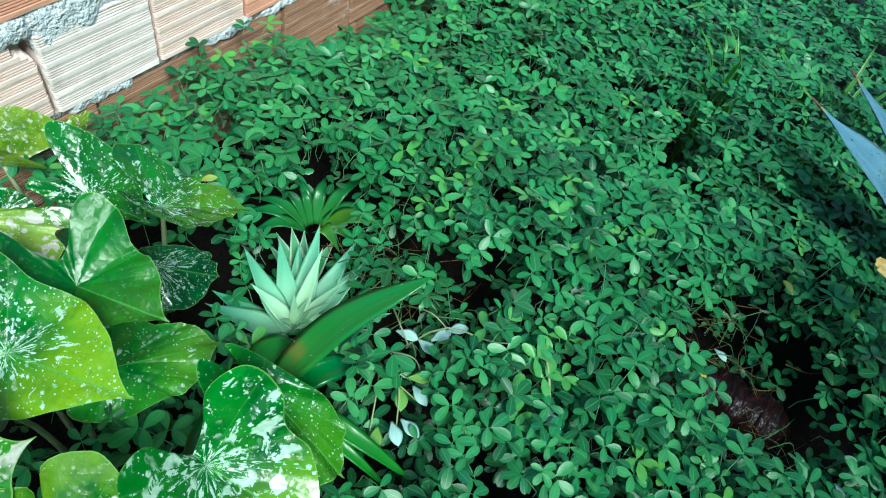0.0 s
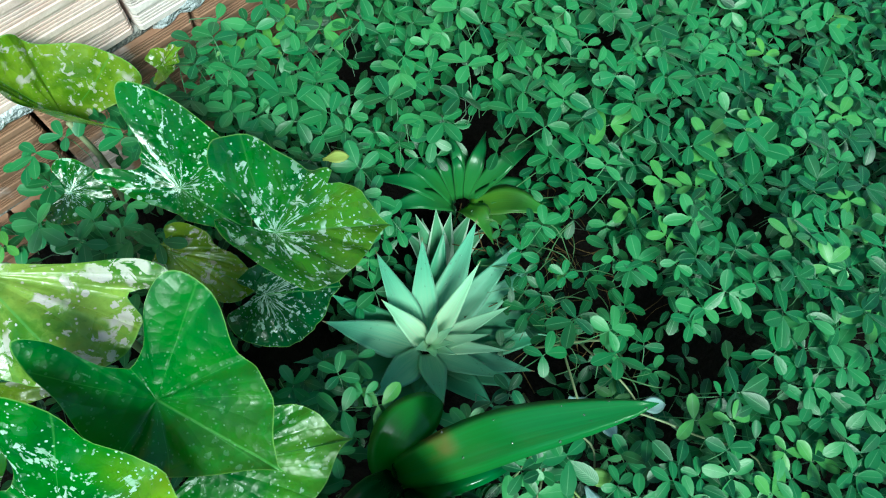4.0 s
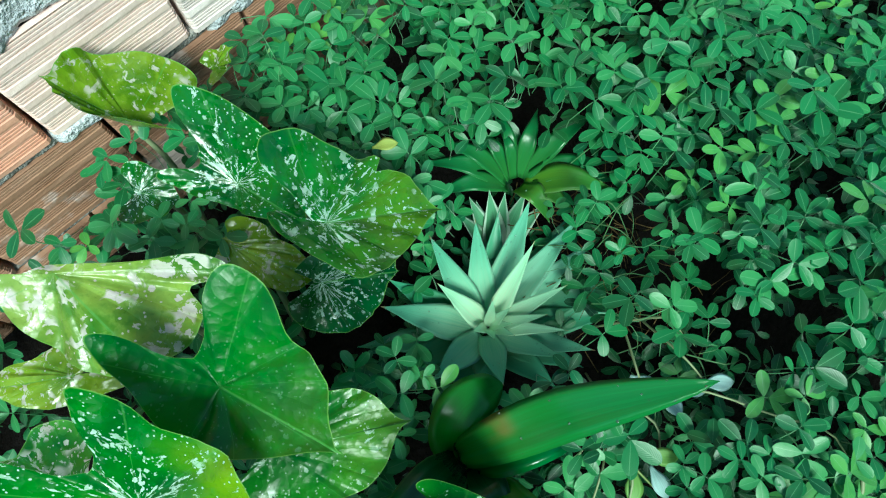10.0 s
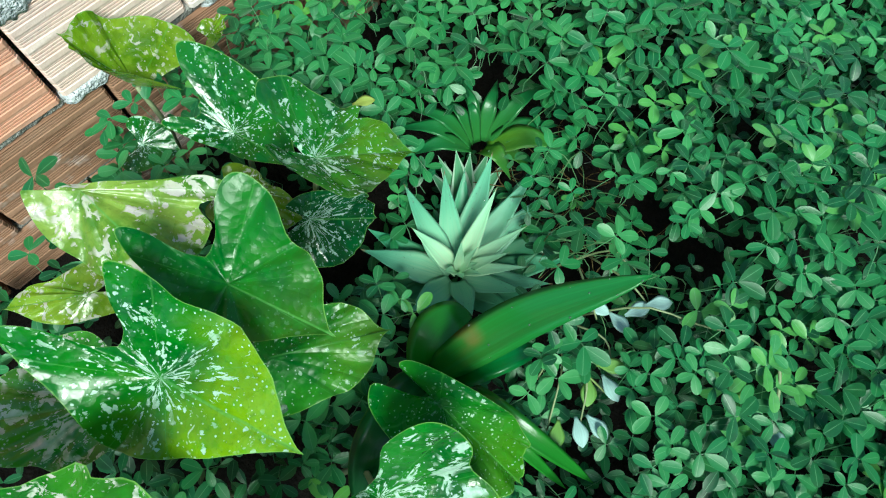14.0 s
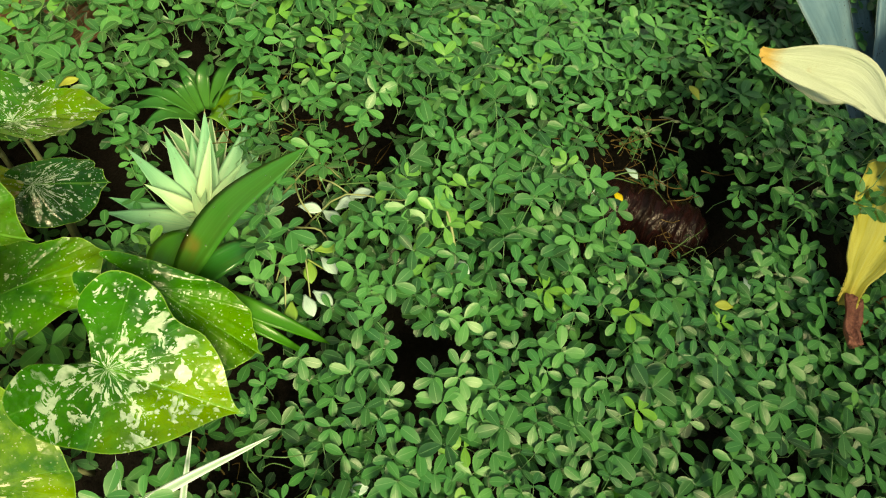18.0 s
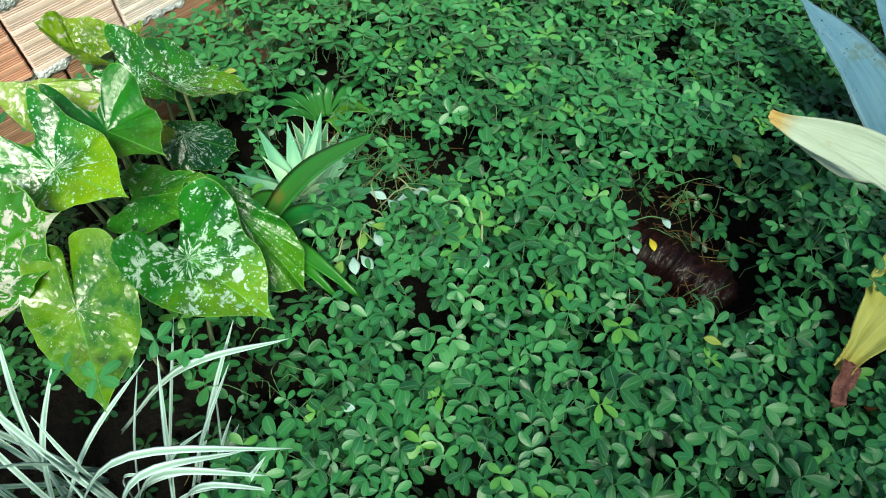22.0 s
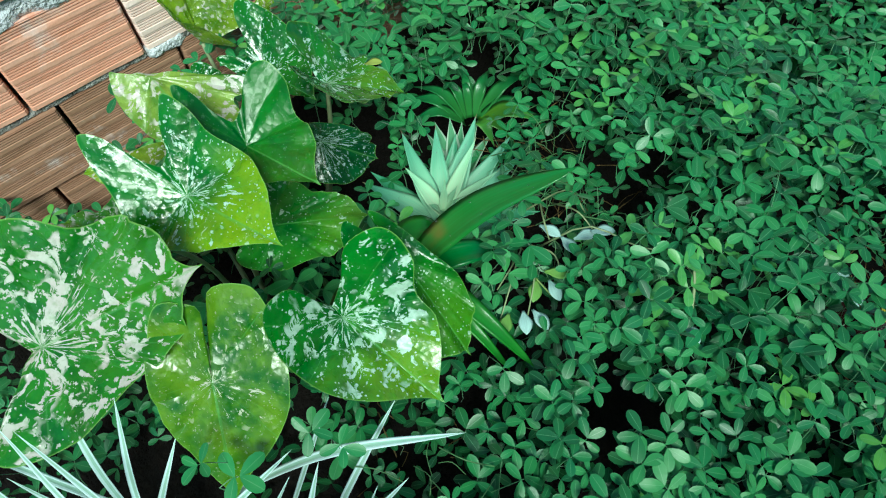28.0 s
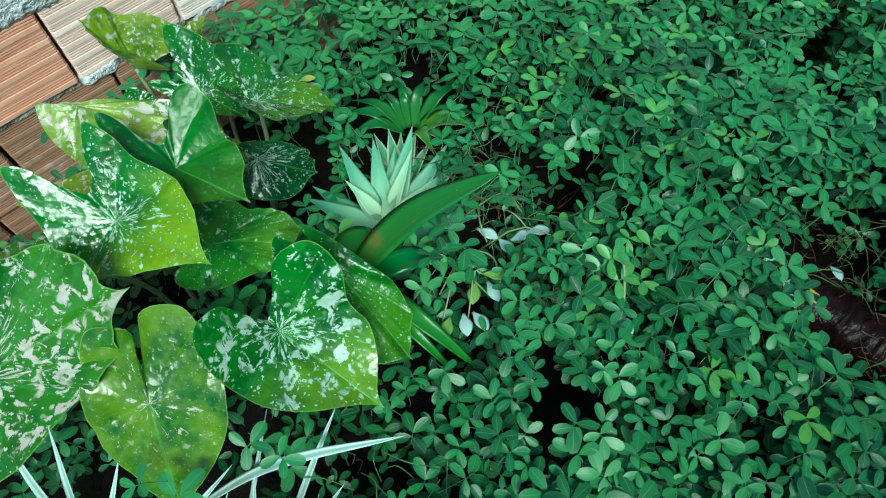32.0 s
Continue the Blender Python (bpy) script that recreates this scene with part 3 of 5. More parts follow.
def arum_leaf(name, joint, tip, side_a, lobe_a, side_b, lobe_b, mat, droop=0.05, wave=0.02, cup=0.0, seed=0, bite=None, notch=0.0, pleat=0.038, close=0.20, waist=(1.0, 1.0)):
    """A heart-shaped leaf through its stalk joint, tip and, on each half, its widest point and the end of its lobe."""
    j = Vector(joint)
    t = Vector(tip) - j
    halves = [(Vector(side_a) - j, Vector(lobe_a) - j, 1), (Vector(side_b) - j, Vector(lobe_b) - j, -1)]
    normal = t.cross(halves[0][0] - halves[1][0]).normalized()
    if normal.z < 0:
        normal = -normal
    size = t.length

    def half(t, s, q, middle, w):
        back = -0.09 * t * (1 - notch) + middle * notch
        line = bezier([t, 0.91 * t + 0.055 * s, 0.76 * t + 0.23 * s, 0.47 * t + 0.64 * s, 0.18 * t + 0.92 * s, s - 0.06 * t, w * (0.66 * s + 0.52 * q), (0.5 + 0.5 * w) * (0.30 * s + 0.87 * q), q, (0.88 * q - close * s) * (1 - notch) + (0.6 * q + 0.4 * back) * notch, (0.48 * q - 0.65 * close * s) * (1 - notch) + (0.25 * q + 0.75 * back) * notch, back], 46)
        return line

    middle = (halves[0][1] + halves[1][1]) / 2
    loop = []
    for s, q, hand in halves:
        flat = half(Vector((0, 1, 0)), Vector((0.5 * hand, 0.0, 0)), Vector((0.36 * hand, -0.55, 0)), Vector((0, -0.5, 0)), 1.0)
        rows = [(p, f, hand) for p, f in zip(half(t, s, q, middle, waist[0] if hand > 0 else waist[1]), flat)]
        loop += rows if hand > 0 else rows[-2:0:-1]
    rings = (0.0, 0.10, 0.22, 0.36, 0.5, 0.64, 0.78, 0.89, 0.965, 1.0)
    verts, uvs, faces, rim = [], [], [], []
    for k, f in enumerate(rings):
        for p, flat, hand in loop:
            s, u = flat.x * f, flat.y * f
            angle = math.atan2(abs(flat.x), flat.y)
            keep = 1.0
            if bite and hand == bite[0]:
                keep -= bite[3] * f**2 * math.exp(-(((angle - bite[1]) / bite[2]) ** 2)) * (1 + 0.3 * math.sin(angle * 70))
            ridge = pleat * size * f * (abs(math.sin(angle * 4.0 + 0.5 * f)) - 0.6)
            ripple = wave * size * f**3 * (math.sin(angle * 7 + seed + (2 if hand > 0 else 0)) + 0.5 * math.sin(angle * 15 + 2 * seed))
            bend = -droop * size * max(0.0, u) ** 2 - 0.10 * size * abs(s) * (1 - f) + cup * size * f * f
            low = 0.045 * size * f * noise.noise(Vector((s * 6 + seed, u * 6, seed)))
            verts.append(j + p * (f * keep) + normal * (ridge + ripple + bend + low))
            uvs.append((0.5 + 0.45 * s, 0.5 + 0.45 * u))
            rim.append(f)
        if k:
            m = len(loop)
            o, p = (k - 1) * m, k * m
            faces += [(o + i, p + i, p + (i + 1) % m, o + (i + 1) % m) for i in range(m)]
    me = mesh_of(name, verts, faces, mat, uvs)
    me.attributes.new("rim", "FLOAT", "POINT").data.foreach_set("value", np.array(rim, dtype=np.float32))
    return me


def add_arum(plant, joint, tip, a, b, mat, foot, label, **more):
    """a, b: on each half the widest point and the lobe's end."""
    leaf = part("leaf", arum_leaf("arum_leaf", joint, tip, *a, *b, mat, **more), plant, label)
    j, f = Vector(joint), Vector(foot)
    middle = (j + f) / 2 + Vector((0.02, 0.01, 0.04))
    part("petiole", tube("petiole", [f, middle, j - Vector((0, 0, 0.004))], 0.006, 0.0035, PETIOLE), leaf)
    return leaf


# ---- ground ----
def ground():
    n = 60
    verts, faces = [], []
    span = [math.copysign(abs(u) ** 4 * 40 + abs(u) * 3, u) for u in np.linspace(-1, 1, n)]
    for y in span:
        for x in span:
            near = max(0.0, 1 - math.hypot(x, y) / 4)
            verts.append((x, y - 0.4, 0.03 * near * noise.noise(Vector((x * 3, y * 3, 0)))))
    for i in range(n - 1):
        for k in range(n - 1):
            faces.append((i * n + k, i * n + k + 1, (i + 1) * n + k + 1, (i + 1) * n + k))
    tagged(new("ground", mesh_of("ground", verts, faces, SOIL)), "damp garden soil, near black for the shade under the plants", "ground", kind="structure")


ground()

# ---- wall of hollow clay bricks ----
WALL_Y, COURSE, LONG = 0.545, 0.167, 0.229


def brick_mesh(name, length, height, depth, mat, seed, broken=False):
    """A hollow brick: its face has flat bands and sets of fine grooves along its length."""
    profile = []
    z = 0.0
    bands = 5
    step = height / bands
    for b in range(bands):
        flat = step * 0.36
        profile += [(z, 0.001 if b else 0.004), (z + 0.003, 0.0), (z + flat, 0.0)]
        z2 = z + flat
        fine = (step - flat) / 4
        for g in range(4):
            profile += [(z2 + fine * 0.10, 0.001), (z2 + fine * 0.16, 0.011), (z2 + fine * 0.52, 0.011), (z2 + fine * 0.58, 0.001)]
            z2 += fine
        z += step
    profile.append((height, 0.0))
    xs = [0.0, 0.004, length * 0.33, length * 0.66, length - 0.034, length - 0.024, length - 0.012, length - 0.004, length]
    verts, faces = [], []
    for i, x in enumerate(xs):
        end = 0.004 if i in (0, len(xs) - 1) else 0.0
        for z, d in profile:
            chip = 0.0025 * max(0.0, noise.noise(Vector((x * 30 + seed, z * 30, seed))) - 0.25)
            gone = 0.05 if broken and length - x + 0.8 * (height - z) + 0.006 * noise.noise(Vector((x * 90, z * 90, 2))) < 0.036 else 0.0
            verts.append((x, end + d + chip * 2 + gone, z))
    m = len(profile)
    for i in range(len(xs) - 1):
        for k in range(m - 1):
            faces.append((i * m + k, (i + 1) * m + k, (i + 1) * m + k + 1, i * m + k + 1))
    back = len(verts)
    for x in (0.0, length):
        verts += [(x, depth, 0.0), (x, depth, height)]
    faces.append((back, back + 1, back + 3, back + 2))
    last = (len(xs) - 1) * m
    faces.append(tuple(range(0, m)) + (back + 1, back))
    faces.append(tuple(range(last + m - 1, last - 1, -1)) + (back + 2, back + 3))
    faces.append((m - 1, last + m - 1, back + 3, back + 1))
    faces.append((0, back, back + 2, last))
    me = mesh_of(name, verts, faces, mat)
    me.polygons.foreach_set("use_smooth", [False] * len(me.polygons))
    return me


def build_wall():
    wall = tagged(new("wall_north"), "unplastered garden wall of ribbed hollow clay bricks", "wall", kind="structure")
    wall.location = (0, WALL_Y, 0)
    short = [brick_mesh("brick", LONG - 0.007, COURSE, 0.09, m, s) for s, m in enumerate((BRICK_PALE, BRICK_RED, BRICK_PINK, BRICK_DAMP))]
    chipped = brick_mesh("brick", LONG - 0.007, COURSE, 0.09, BRICK_PINK, 2, True)
    wide = [brick_mesh("brick", 0.241, COURSE, 0.09, m, s + 7) for s, m in enumerate((BRICK_PALE, BRICK_RED, BRICK_PINK, BRICK_DAMP))]
    rng = random.Random(5)
    # course: its foot, one of its upright joints, the length of its bricks
    courses = [(-0.038, -0.10, LONG), (0.136, 0.285, 0.248), (0.318, -0.270, LONG)] + [(0.530 + 0.185 * k, -0.163 + 0.11 * (k % 2), LONG) for k in range(4)]
    shades = {(2, -1): 1, (2, 0): 2, (2, 1): 0, (2, 2): 2, (2, 3): 1, (2, 4): 3, (3, -1): 2, (3, 0): 1, (3, 1): 1, (2, -2): 1}
    for row, (foot, joint, length) in enumerate(courses):
        for i in range(-9, 16):
            shade = shades.get((row, i), 3 if row < 2 else rng.choice((0, 1, 1, 2)))
            ob = new("brick", chipped if (row, i) == (2, 0) else (wide if row == 1 else short)[shade])
            ob.parent = wall
            ob.location = (joint + i * length + 0.0035, rng.uniform(-0.004, 0.004), foot)
            ob.rotation_euler = (rng.uniform(-0.006, 0.006), rng.uniform(-0.004, 0.004), rng.uniform(-0.006, 0.006))

    def bar(name, x0, x1, y0, y1, z0, z1, seed, lumps):
        """A lumpy strip of mortar."""
        nx, m = max(2, int((x1 - x0) / 0.005)), 11
        verts, faces = [], []
        for i in range(nx + 1):
            x = x0 + (x1 - x0) * i / nx
            edge = lumps * (noise.noise(Vector((x * 14, seed, 0))) + 0.7 * noise.noise(Vector((x * 55, seed, 1))))
            foot = lumps * (noise.noise(Vector((x * 23, seed, 4))) + 0.7 * noise.noise(Vector((x * 70, seed, 5))))
            ends = min(1.0, 6 * min(i, nx - i) / nx + 0.1)
            verts.append((x, y1, z0))
            for j in range(m - 2):
                f = j / (m - 3)
                z = (z0 - foot * ends) * (1 - f) + (z1 + edge * ends) * f
                rough = noise.noise(Vector((x * 40, z * 40, seed))) + 0.6 * noise.noise(Vector((x * 120, z * 120, seed)))
                verts.append((x, y0 + (1 - ends) * 0.01 + 0.006 * (2 * f - 1) ** 4 + 0.35 * lumps * rough, z))
            verts.append((x, y1, z1))
            if i:
                a, b = (i - 1) * m, i * m
                faces += [(a + j, a + (j + 1) % m, b + (j + 1) % m, b + j) for j in range(m)]
        faces += [tuple(range(m - 1, -1, -1)), tuple(nx * m + j for j in range(m))]
        ob = new(name, mesh_of(name, verts, faces, MORTAR_PALE if name == "mortar_smear" else MORTAR))
        ob.parent = wall
        return ob

    for row, (foot, joint, length) in enumerate(courses):
        below = courses[row - 1][0] + COURSE if row else foot - 0.02
        if row == 3:
            bar("mortar_smear", -2.4, 3.6, 0.006, 0.085, below - 0.001, foot + 0.001, row, 0.006)
        else:
            bar("mortar_joint", -2.4, 3.6, 0.006, 0.085, below - 0.001, foot + 0.001, row, 0.004)
    bar("mortar_core", -2.4, 3.6, 0.062, 0.08, -0.1, 1.252, 3, 0.0)
    # smears of mortar squeezed out over the joints
    for x0, x1, z0, z1, s in ((-0.16, -0.03, 0.482, 0.532, 1), (-0.04, 0.10, 0.455, 0.535, 2), (-0.40, -0.20, 0.478, 0.556, 3), (-0.27, -0.19, 0.296, 0.324, 4), (-0.02, 0.12, 0.298, 0.326, 5), (0.30, 0.44, 0.294, 0.322, 8), (-0.62, -0.42, 0.480, 0.515, 6), (0.12, 0.33, 0.478, 0.512, 7), (0.45, 0.75, 0.296, 0.316, 9)):
        bar("mortar_smear", x0, x1, -0.002, 0.03, z0, z1, s + 20, 0.012)
    return wall


def build_sky_blocker():
    """An unseen wall, added to block the southern sky, behind the one who films."""
    bm = bmesh.new()
    bmesh.ops.create_cube(bm, size=1.0, matrix=Matrix.Translation((0.5, -2.75, 1.6)) @ Matrix.Diagonal((9.0, 0.15, 3.4, 1)))
    bmesh.ops.bevel(bm, geom=bm.edges[:], offset=0.01, segments=2, affect="EDGES")
    me = bpy.data.meshes.new("unseen_south_blocker")
    bm.to_mesh(me)
    bm.free()
    me.materials.append(MORTAR)
    tagged(new("unseen_south_blocker", me), "plain grey wall, unseen, added to block the southern sky", "wall", kind="structure")


# ---- arum plants ----
def build_arums():
    a = thing("arum_plant", (-0.16, 0.33, 0.0), "clump of glossy spotted arum leaves beside the brick wall", "plant", "arum plants")
    add_arum(a, (-0.184, 0.475, 0.345), (-0.222, 0.520, 0.455), ((-0.160, 0.526, 0.430), (-0.087, 0.447, 0.385)), ((-0.213, 0.478, 0.420), (-0.144, 0.421, 0.355)), ARUM_YELLOW, (-0.225, 0.43, 0.0), "yellowing leaf with grey patches", seed=1, wave=0.015, notch=0.3, pleat=0.02, droop=0.0)
    add_arum(a, (-0.235, 0.405, 0.33), (-0.200, 0.365, 0.32), ((-0.198, 0.410, 0.34), (-0.225, 0.440, 0.345)), ((-0.245, 0.370, 0.32), (-0.275, 0.400, 0.32)), ARUM_DARK, (-0.24, 0.40, 0.0), "small spotted leaf low beside the wall", seed=17)
    add_arum(a, (-0.060, 0.462, 0.355), (-0.030, 0.445, 0.395), ((-0.040, 0.468, 0.375), (-0.062, 0.480, 0.365)), ((-0.052, 0.435, 0.375), (-0.077, 0.442, 0.36)), ARUM_YELLOW, (-0.07, 0.45, 0.0), "small curled yellow leaf", seed=18, wave=0.02, pleat=0.02)
    add_arum(a, (-0.138, 0.307, 0.372), (-0.112, 0.205, 0.372), ((-0.069, 0.292, 0.420), (-0.122, 0.411, 0.447)), ((-0.165, 0.293, 0.370), (-0.199, 0.367, 0.400)), ARUM_DARK, (-0.16, 0.33, 0.0), "dark green leaf flecked with white", seed=2, notch=0.5)
    add_arum(a, (-0.099, 0.175, 0.430), (0.023, 0.114, 0.380), ((-0.014, 0.222, 0.400), (-0.095, 0.273, 0.485)), ((-0.111, 0.091, 0.465), (-0.147, 0.199, 0.475)), ARUM_FLECKED, (-0.13, 0.23, 0.0), "green leaf flecked with white and bitten at its edge", seed=3, bite=(1, 0.95, 0.09, 0.20), notch=0.05, pleat=0.03)
    add_arum(a, (-0.143, 0.156, 0.330), (-0.050, 0.118, 0.237), ((-0.060, 0.160, 0.290), (-0.142, 0.187, 0.350)), ((-0.158, 0.099, 0.275), (-0.199, 0.154, 0.310)), ARUM_DEEP, (-0.14, 0.22, 0.0), "green leaf with white streaks, coloured deeper for the shade", seed=4)
    b = thing("arum_plant", (-0.32, 0.14, 0.0), "tall clump of arum leaves, green and cream, partly gold", "plant", "arum plants")
    add_arum(b, (-0.281, 0.100, 0.494), (-0.240, -0.023, 0.502), ((-0.201, 0.076, 0.520), (-0.206, 0.164, 0.560)), ((-0.339, 0.079, 0.500), (-0.322, 0.187, 0.573)), ARUM_PLAIN, (-0.30, 0.15, 0.0), "plain green glossy leaf", seed=5, wave=0.010, notch=0.3, waist=(1.0, 0.85), pleat=0.05)
    add_arum(b, (-0.325, 0.285, 0.510), (-0.319, 0.140, 0.495), ((-0.245, 0.190, 0.478), (-0.214, 0.212, 0.492)), ((-0.378, 0.238, 0.470), (-0.370, 0.318, 0.518)), ARUM_LIME, (-0.31, 0.18, 0.0), "cream and yellow-green variegated leaf", seed=6, wave=0.025, pleat=0.02, close=0.05)
    add_arum(b, (-0.389, 0.065, 0.514), (-0.340, -0.091, 0.541), ((-0.302, 0.048, 0.555), (-0.341, 0.149, 0.600)), ((-0.471, 0.055, 0.490), (-0.455, 0.180, 0.580)), ARUM_GOLD, (-0.36, 0.12, 0.0), "green leaf with white veins and a gold tip", seed=7, wave=0.012, notch=0.35, waist=(0.80, 0.85))
    add_arum(b, (-0.305, 0.040, 0.375), (-0.176, -0.040, 0.378), ((-0.215, 0.045, 0.375), (-0.28, 0.12, 0.37)), ((-0.281, -0.050, 0.370), (-0.38, 0.02, 0.36)), ARUM_SHADE, (-0.32, 0.1, 0.0), "shaded spotted leaf under the taller ones", seed=8, pleat=0.014)
    add_arum(b, (-0.405, 0.245, 0.395), (-0.490, 0.300, 0.40), ((-0.430, 0.290, 0.40), (-0.345, 0.255, 0.40)), ((-0.445, 0.235, 0.385), (-0.350, 0.200, 0.37)), ARUM_YELLOW, (-0.37, 0.17, 0.0), "yellow-green low leaf", seed=9)
    add_arum(b, (-0.195, 0.275, 0.325), (-0.140, 0.165, 0.31), ((-0.145, 0.240, 0.32), (-0.165, 0.290, 0.34)), ((-0.195, 0.200, 0.31), (-0.240, 0.255, 0.32)), ARUM_YELLOW, (-0.22, 0.2, 0.0), "small yellow-green leaf", seed=10)
    add_arum(b, (-0.47, 0.13, 0.40), (-0.60, 0.22, 0.41), ((-0.50, 0.22, 0.40), (-0.43, 0.20, 0.40)), ((-0.57, 0.13, 0.40), (-0.50, 0.08, 0.40)), ARUM_CREAM, (-0.40, 0.1, 0.0), "pale cream patched leaf beneath a green one", seed=16)
    y = thing("young_arum", (-0.16, -0.85, 0.0), "young plain green arum half hidden under the groundcover", "plant")
    add_arum(y, (-0.155, -0.835, 0.30), (-0.205, -0.885, 0.27), ((-0.135, -0.890, 0.30), (-0.105, -0.850, 0.31)), ((-0.205, -0.825, 0.29), (-0.165, -0.795, 0.30)), ARUM_PLAIN, (-0.15, -0.84, 0.0), "plain green young leaf", seed=19)
    c = thing("arum_plant", (-0.40, -0.15, 0.0), "clump of broad white-spotted arum leaves above white grass", "plant", "arum plants")
    add_arum(c, (-0.322, -0.170, 0.425), (-0.283, -0.340, 0.380), ((-0.230, -0.227, 0.460), (-0.243, -0.150, 0.555)), ((-0.411, -0.228, 0.455), (-0.399, -0.144, 0.535)), ARUM_BOLD, (-0.36, -0.10, 0.0), "broad green leaf with large white spots", seed=11, close=0.3, notch=0.1)
    add_arum(c, (-0.205, -0.150, 0.420), (-0.191, -0.299, 0.295), ((-0.150, -0.222, 0.385), (-0.200, -0.092, 0.470)), ((-0.259, -0.240, 0.360), (-0.262, -0.095, 0.480)), ARUM_MATT, (-0.28, -0.10, 0.0), "glossy green leaf behind a spotted one", seed=12, pleat=0.03)
    add_arum(c, (-0.640, 0.030, 0.455), (-0.431, -0.068, 0.567), ((-0.500, 0.050, 0.590), (-0.67, 0.16, 0.54)), ((-0.560, -0.095, 0.470), (-0.74, -0.07, 0.43)), ARUM_DEEPCREAM, (-0.50, 0.0, 0.0), "large leaf patched with white and pink", seed=13)
    add_arum(c, (-0.501, -0.146, 0.450), (-0.575, -0.255, 0.325), ((-0.432, -0.215, 0.445), (-0.402, -0.092, 0.520)), ((-0.570, -0.110, 0.440), (-0.490, -0.058, 0.530)), ARUM_OLIVE, (-0.47, -0.08, 0.0), "yellow-green folded leaf with cream veins", seed=14, close=0.4, pleat=0.028)


def drops(leaf, count, seed, low=0.2, high=0.9):
    """Small water drops lying on the upper skin of a long leaf; low, high: the stretch along it that bears them."""
    rng = random.Random(seed)
    skin = [p for p in leaf.data.polygons if p.normal.z > 0.25]
    uv = leaf.data.uv_layers[0].data
    skin = [p for p in skin if low < uv[p.loop_start].uv[1] < high]
    verts, faces = [], []
    for p in rng.sample(skin, min(count, len(skin))):
        corners = [leaf.data.vertices[i].co for i in p.vertices]
        weights = rng.random()
        place = corners[0].lerp(corners[1], weights).lerp(corners[3].lerp(corners[2], weights), rng.random())
        r, base = rng.uniform(0.0008, 0.0018), len(verts)
        turn = p.normal.to_track_quat("Z", "Y")
        for wide, high_ in ((1.0, -0.1), (0.85, 0.35), (0.45, 0.62)):
            for j in range(7):
                q = 2 * math.pi * j / 7
                verts.append(place + turn @ Vector((r * wide * math.cos(q), r * wide * math.sin(q), r * high_)))
        verts.append(place + turn @ Vector((0, 0, 0.7 * r)))
        for ring in range(2):
            faces += [(base + ring * 7 + j, base + ring * 7 + (j + 1) % 7, base + ring * 7 + 7 + (j + 1) % 7, base + ring * 7 + 7 + j) for j in range(7)]
        faces += [(base + 14 + j, base + 14 + (j + 1) % 7, base + 21) for j in range(7)]
    wet = new("water_drops", mesh_of("water_drops", verts, faces, WATER))
    wet.parent = leaf
    tagged(wet, "clear water drops", kind="stuff")


# ---- young agave ----
def build_young_agave():
    plant = thing("young_agave", (0.0, 0.0, 0.0), "small pale blue-green agave rosette among the groundcover", "plant")
    heart = Vector((-0.006, -0.014, 0.125))
    # tip, ring (0 heart, 1 middle, 2 lowest dark leaves), width
    tips = [
        (0.099, 0.018, 0.270, 0, 0.030), (0.094, -0.052, 0.250, 0, 0.028), (0.049, -0.061, 0.240, 0, 0.022), (0.057, -0.095, 0.225, 0, 0.024), (-0.027, 0.072, 0.235, 0, 0.034),
        (0.022, -0.020, 0.232, 0, 0.018), (0.010, -0.036, 0.222, 0, 0.016), (0.012, 0.004, 0.232, 0, 0.018), (-0.020, -0.034, 0.205, 0, 0.020), (-0.034, -0.006, 0.208, 0, 0.020), (0.004, -0.050, 0.205, 0, 0.018),
        (0.004, 0.120, 0.270, 1, 0.046), (0.068, 0.097, 0.255, 1, 0.044), (0.144, 0.066, 0.255, 1, 0.048), (0.184, 0.004, 0.225, 1, 0.044), (0.185, -0.034, 0.205, 1, 0.044),
        (0.064, -0.138, 0.220, 1, 0.042), (0.030, -0.118, 0.212, 1, 0.036), (-0.056, -0.086, 0.215, 1, 0.042), (-0.121, -0.017, 0.222, 1, 0.048), (-0.102, 0.103, 0.220, 1, 0.054),
        (-0.162, 0.101, 0.125, 2, 0.046), (-0.066, 0.130, 0.190, 2, 0.050), (0.185, -0.096, 0.155, 2, 0.052), (0.145, -0.128, 0.145, 2, 0.052), (-0.109, -0.049, 0.130, 2, 0.052),
        (-0.080, -0.090, 0.130, 2, 0.050), (0.006, -0.143, 0.135, 2, 0.050), (0.055, -0.150, 0.140, 2, 0.046), (-0.145, 0.040, 0.120, 2, 0.048), (0.210, 0.020, 0.170, 2, 0.040), (0.120, 0.095, 0.190, 2, 0.040),
    ]
    for i, (x, y, z, ring, width) in enumerate(tips):
        tip = Vector((x, y, z))
        out = Vector((x, y, 0)) - Vector((heart.x, heart.y, 0))
        foot = heart + out * (0.03, 0.09, 0.12)[ring] + Vector((0, 0, (0.03, -0.005, -0.045)[ring]))
        mid = foot.lerp(tip, 0.5) + Vector((0, 0, (0.004, 0.002, 0.018)[ring])) + out * (0.0, 0.06, 0.08)[ring]
        leaf = part("leaf", blade("agave_leaf", [foot, mid, tip + (tip - mid) * 0.06], width, (AGAVE_HEART, AGAVE_GREEN, AGAVE_DARK)[ring], (0.66, 1.0, 0.34), 0.30, 0.005, n=20, sharp=True, cols=8, wave=0.012, seed=i), plant)
        if ring:
            drops(leaf, 9, i, 0.35, 0.9)


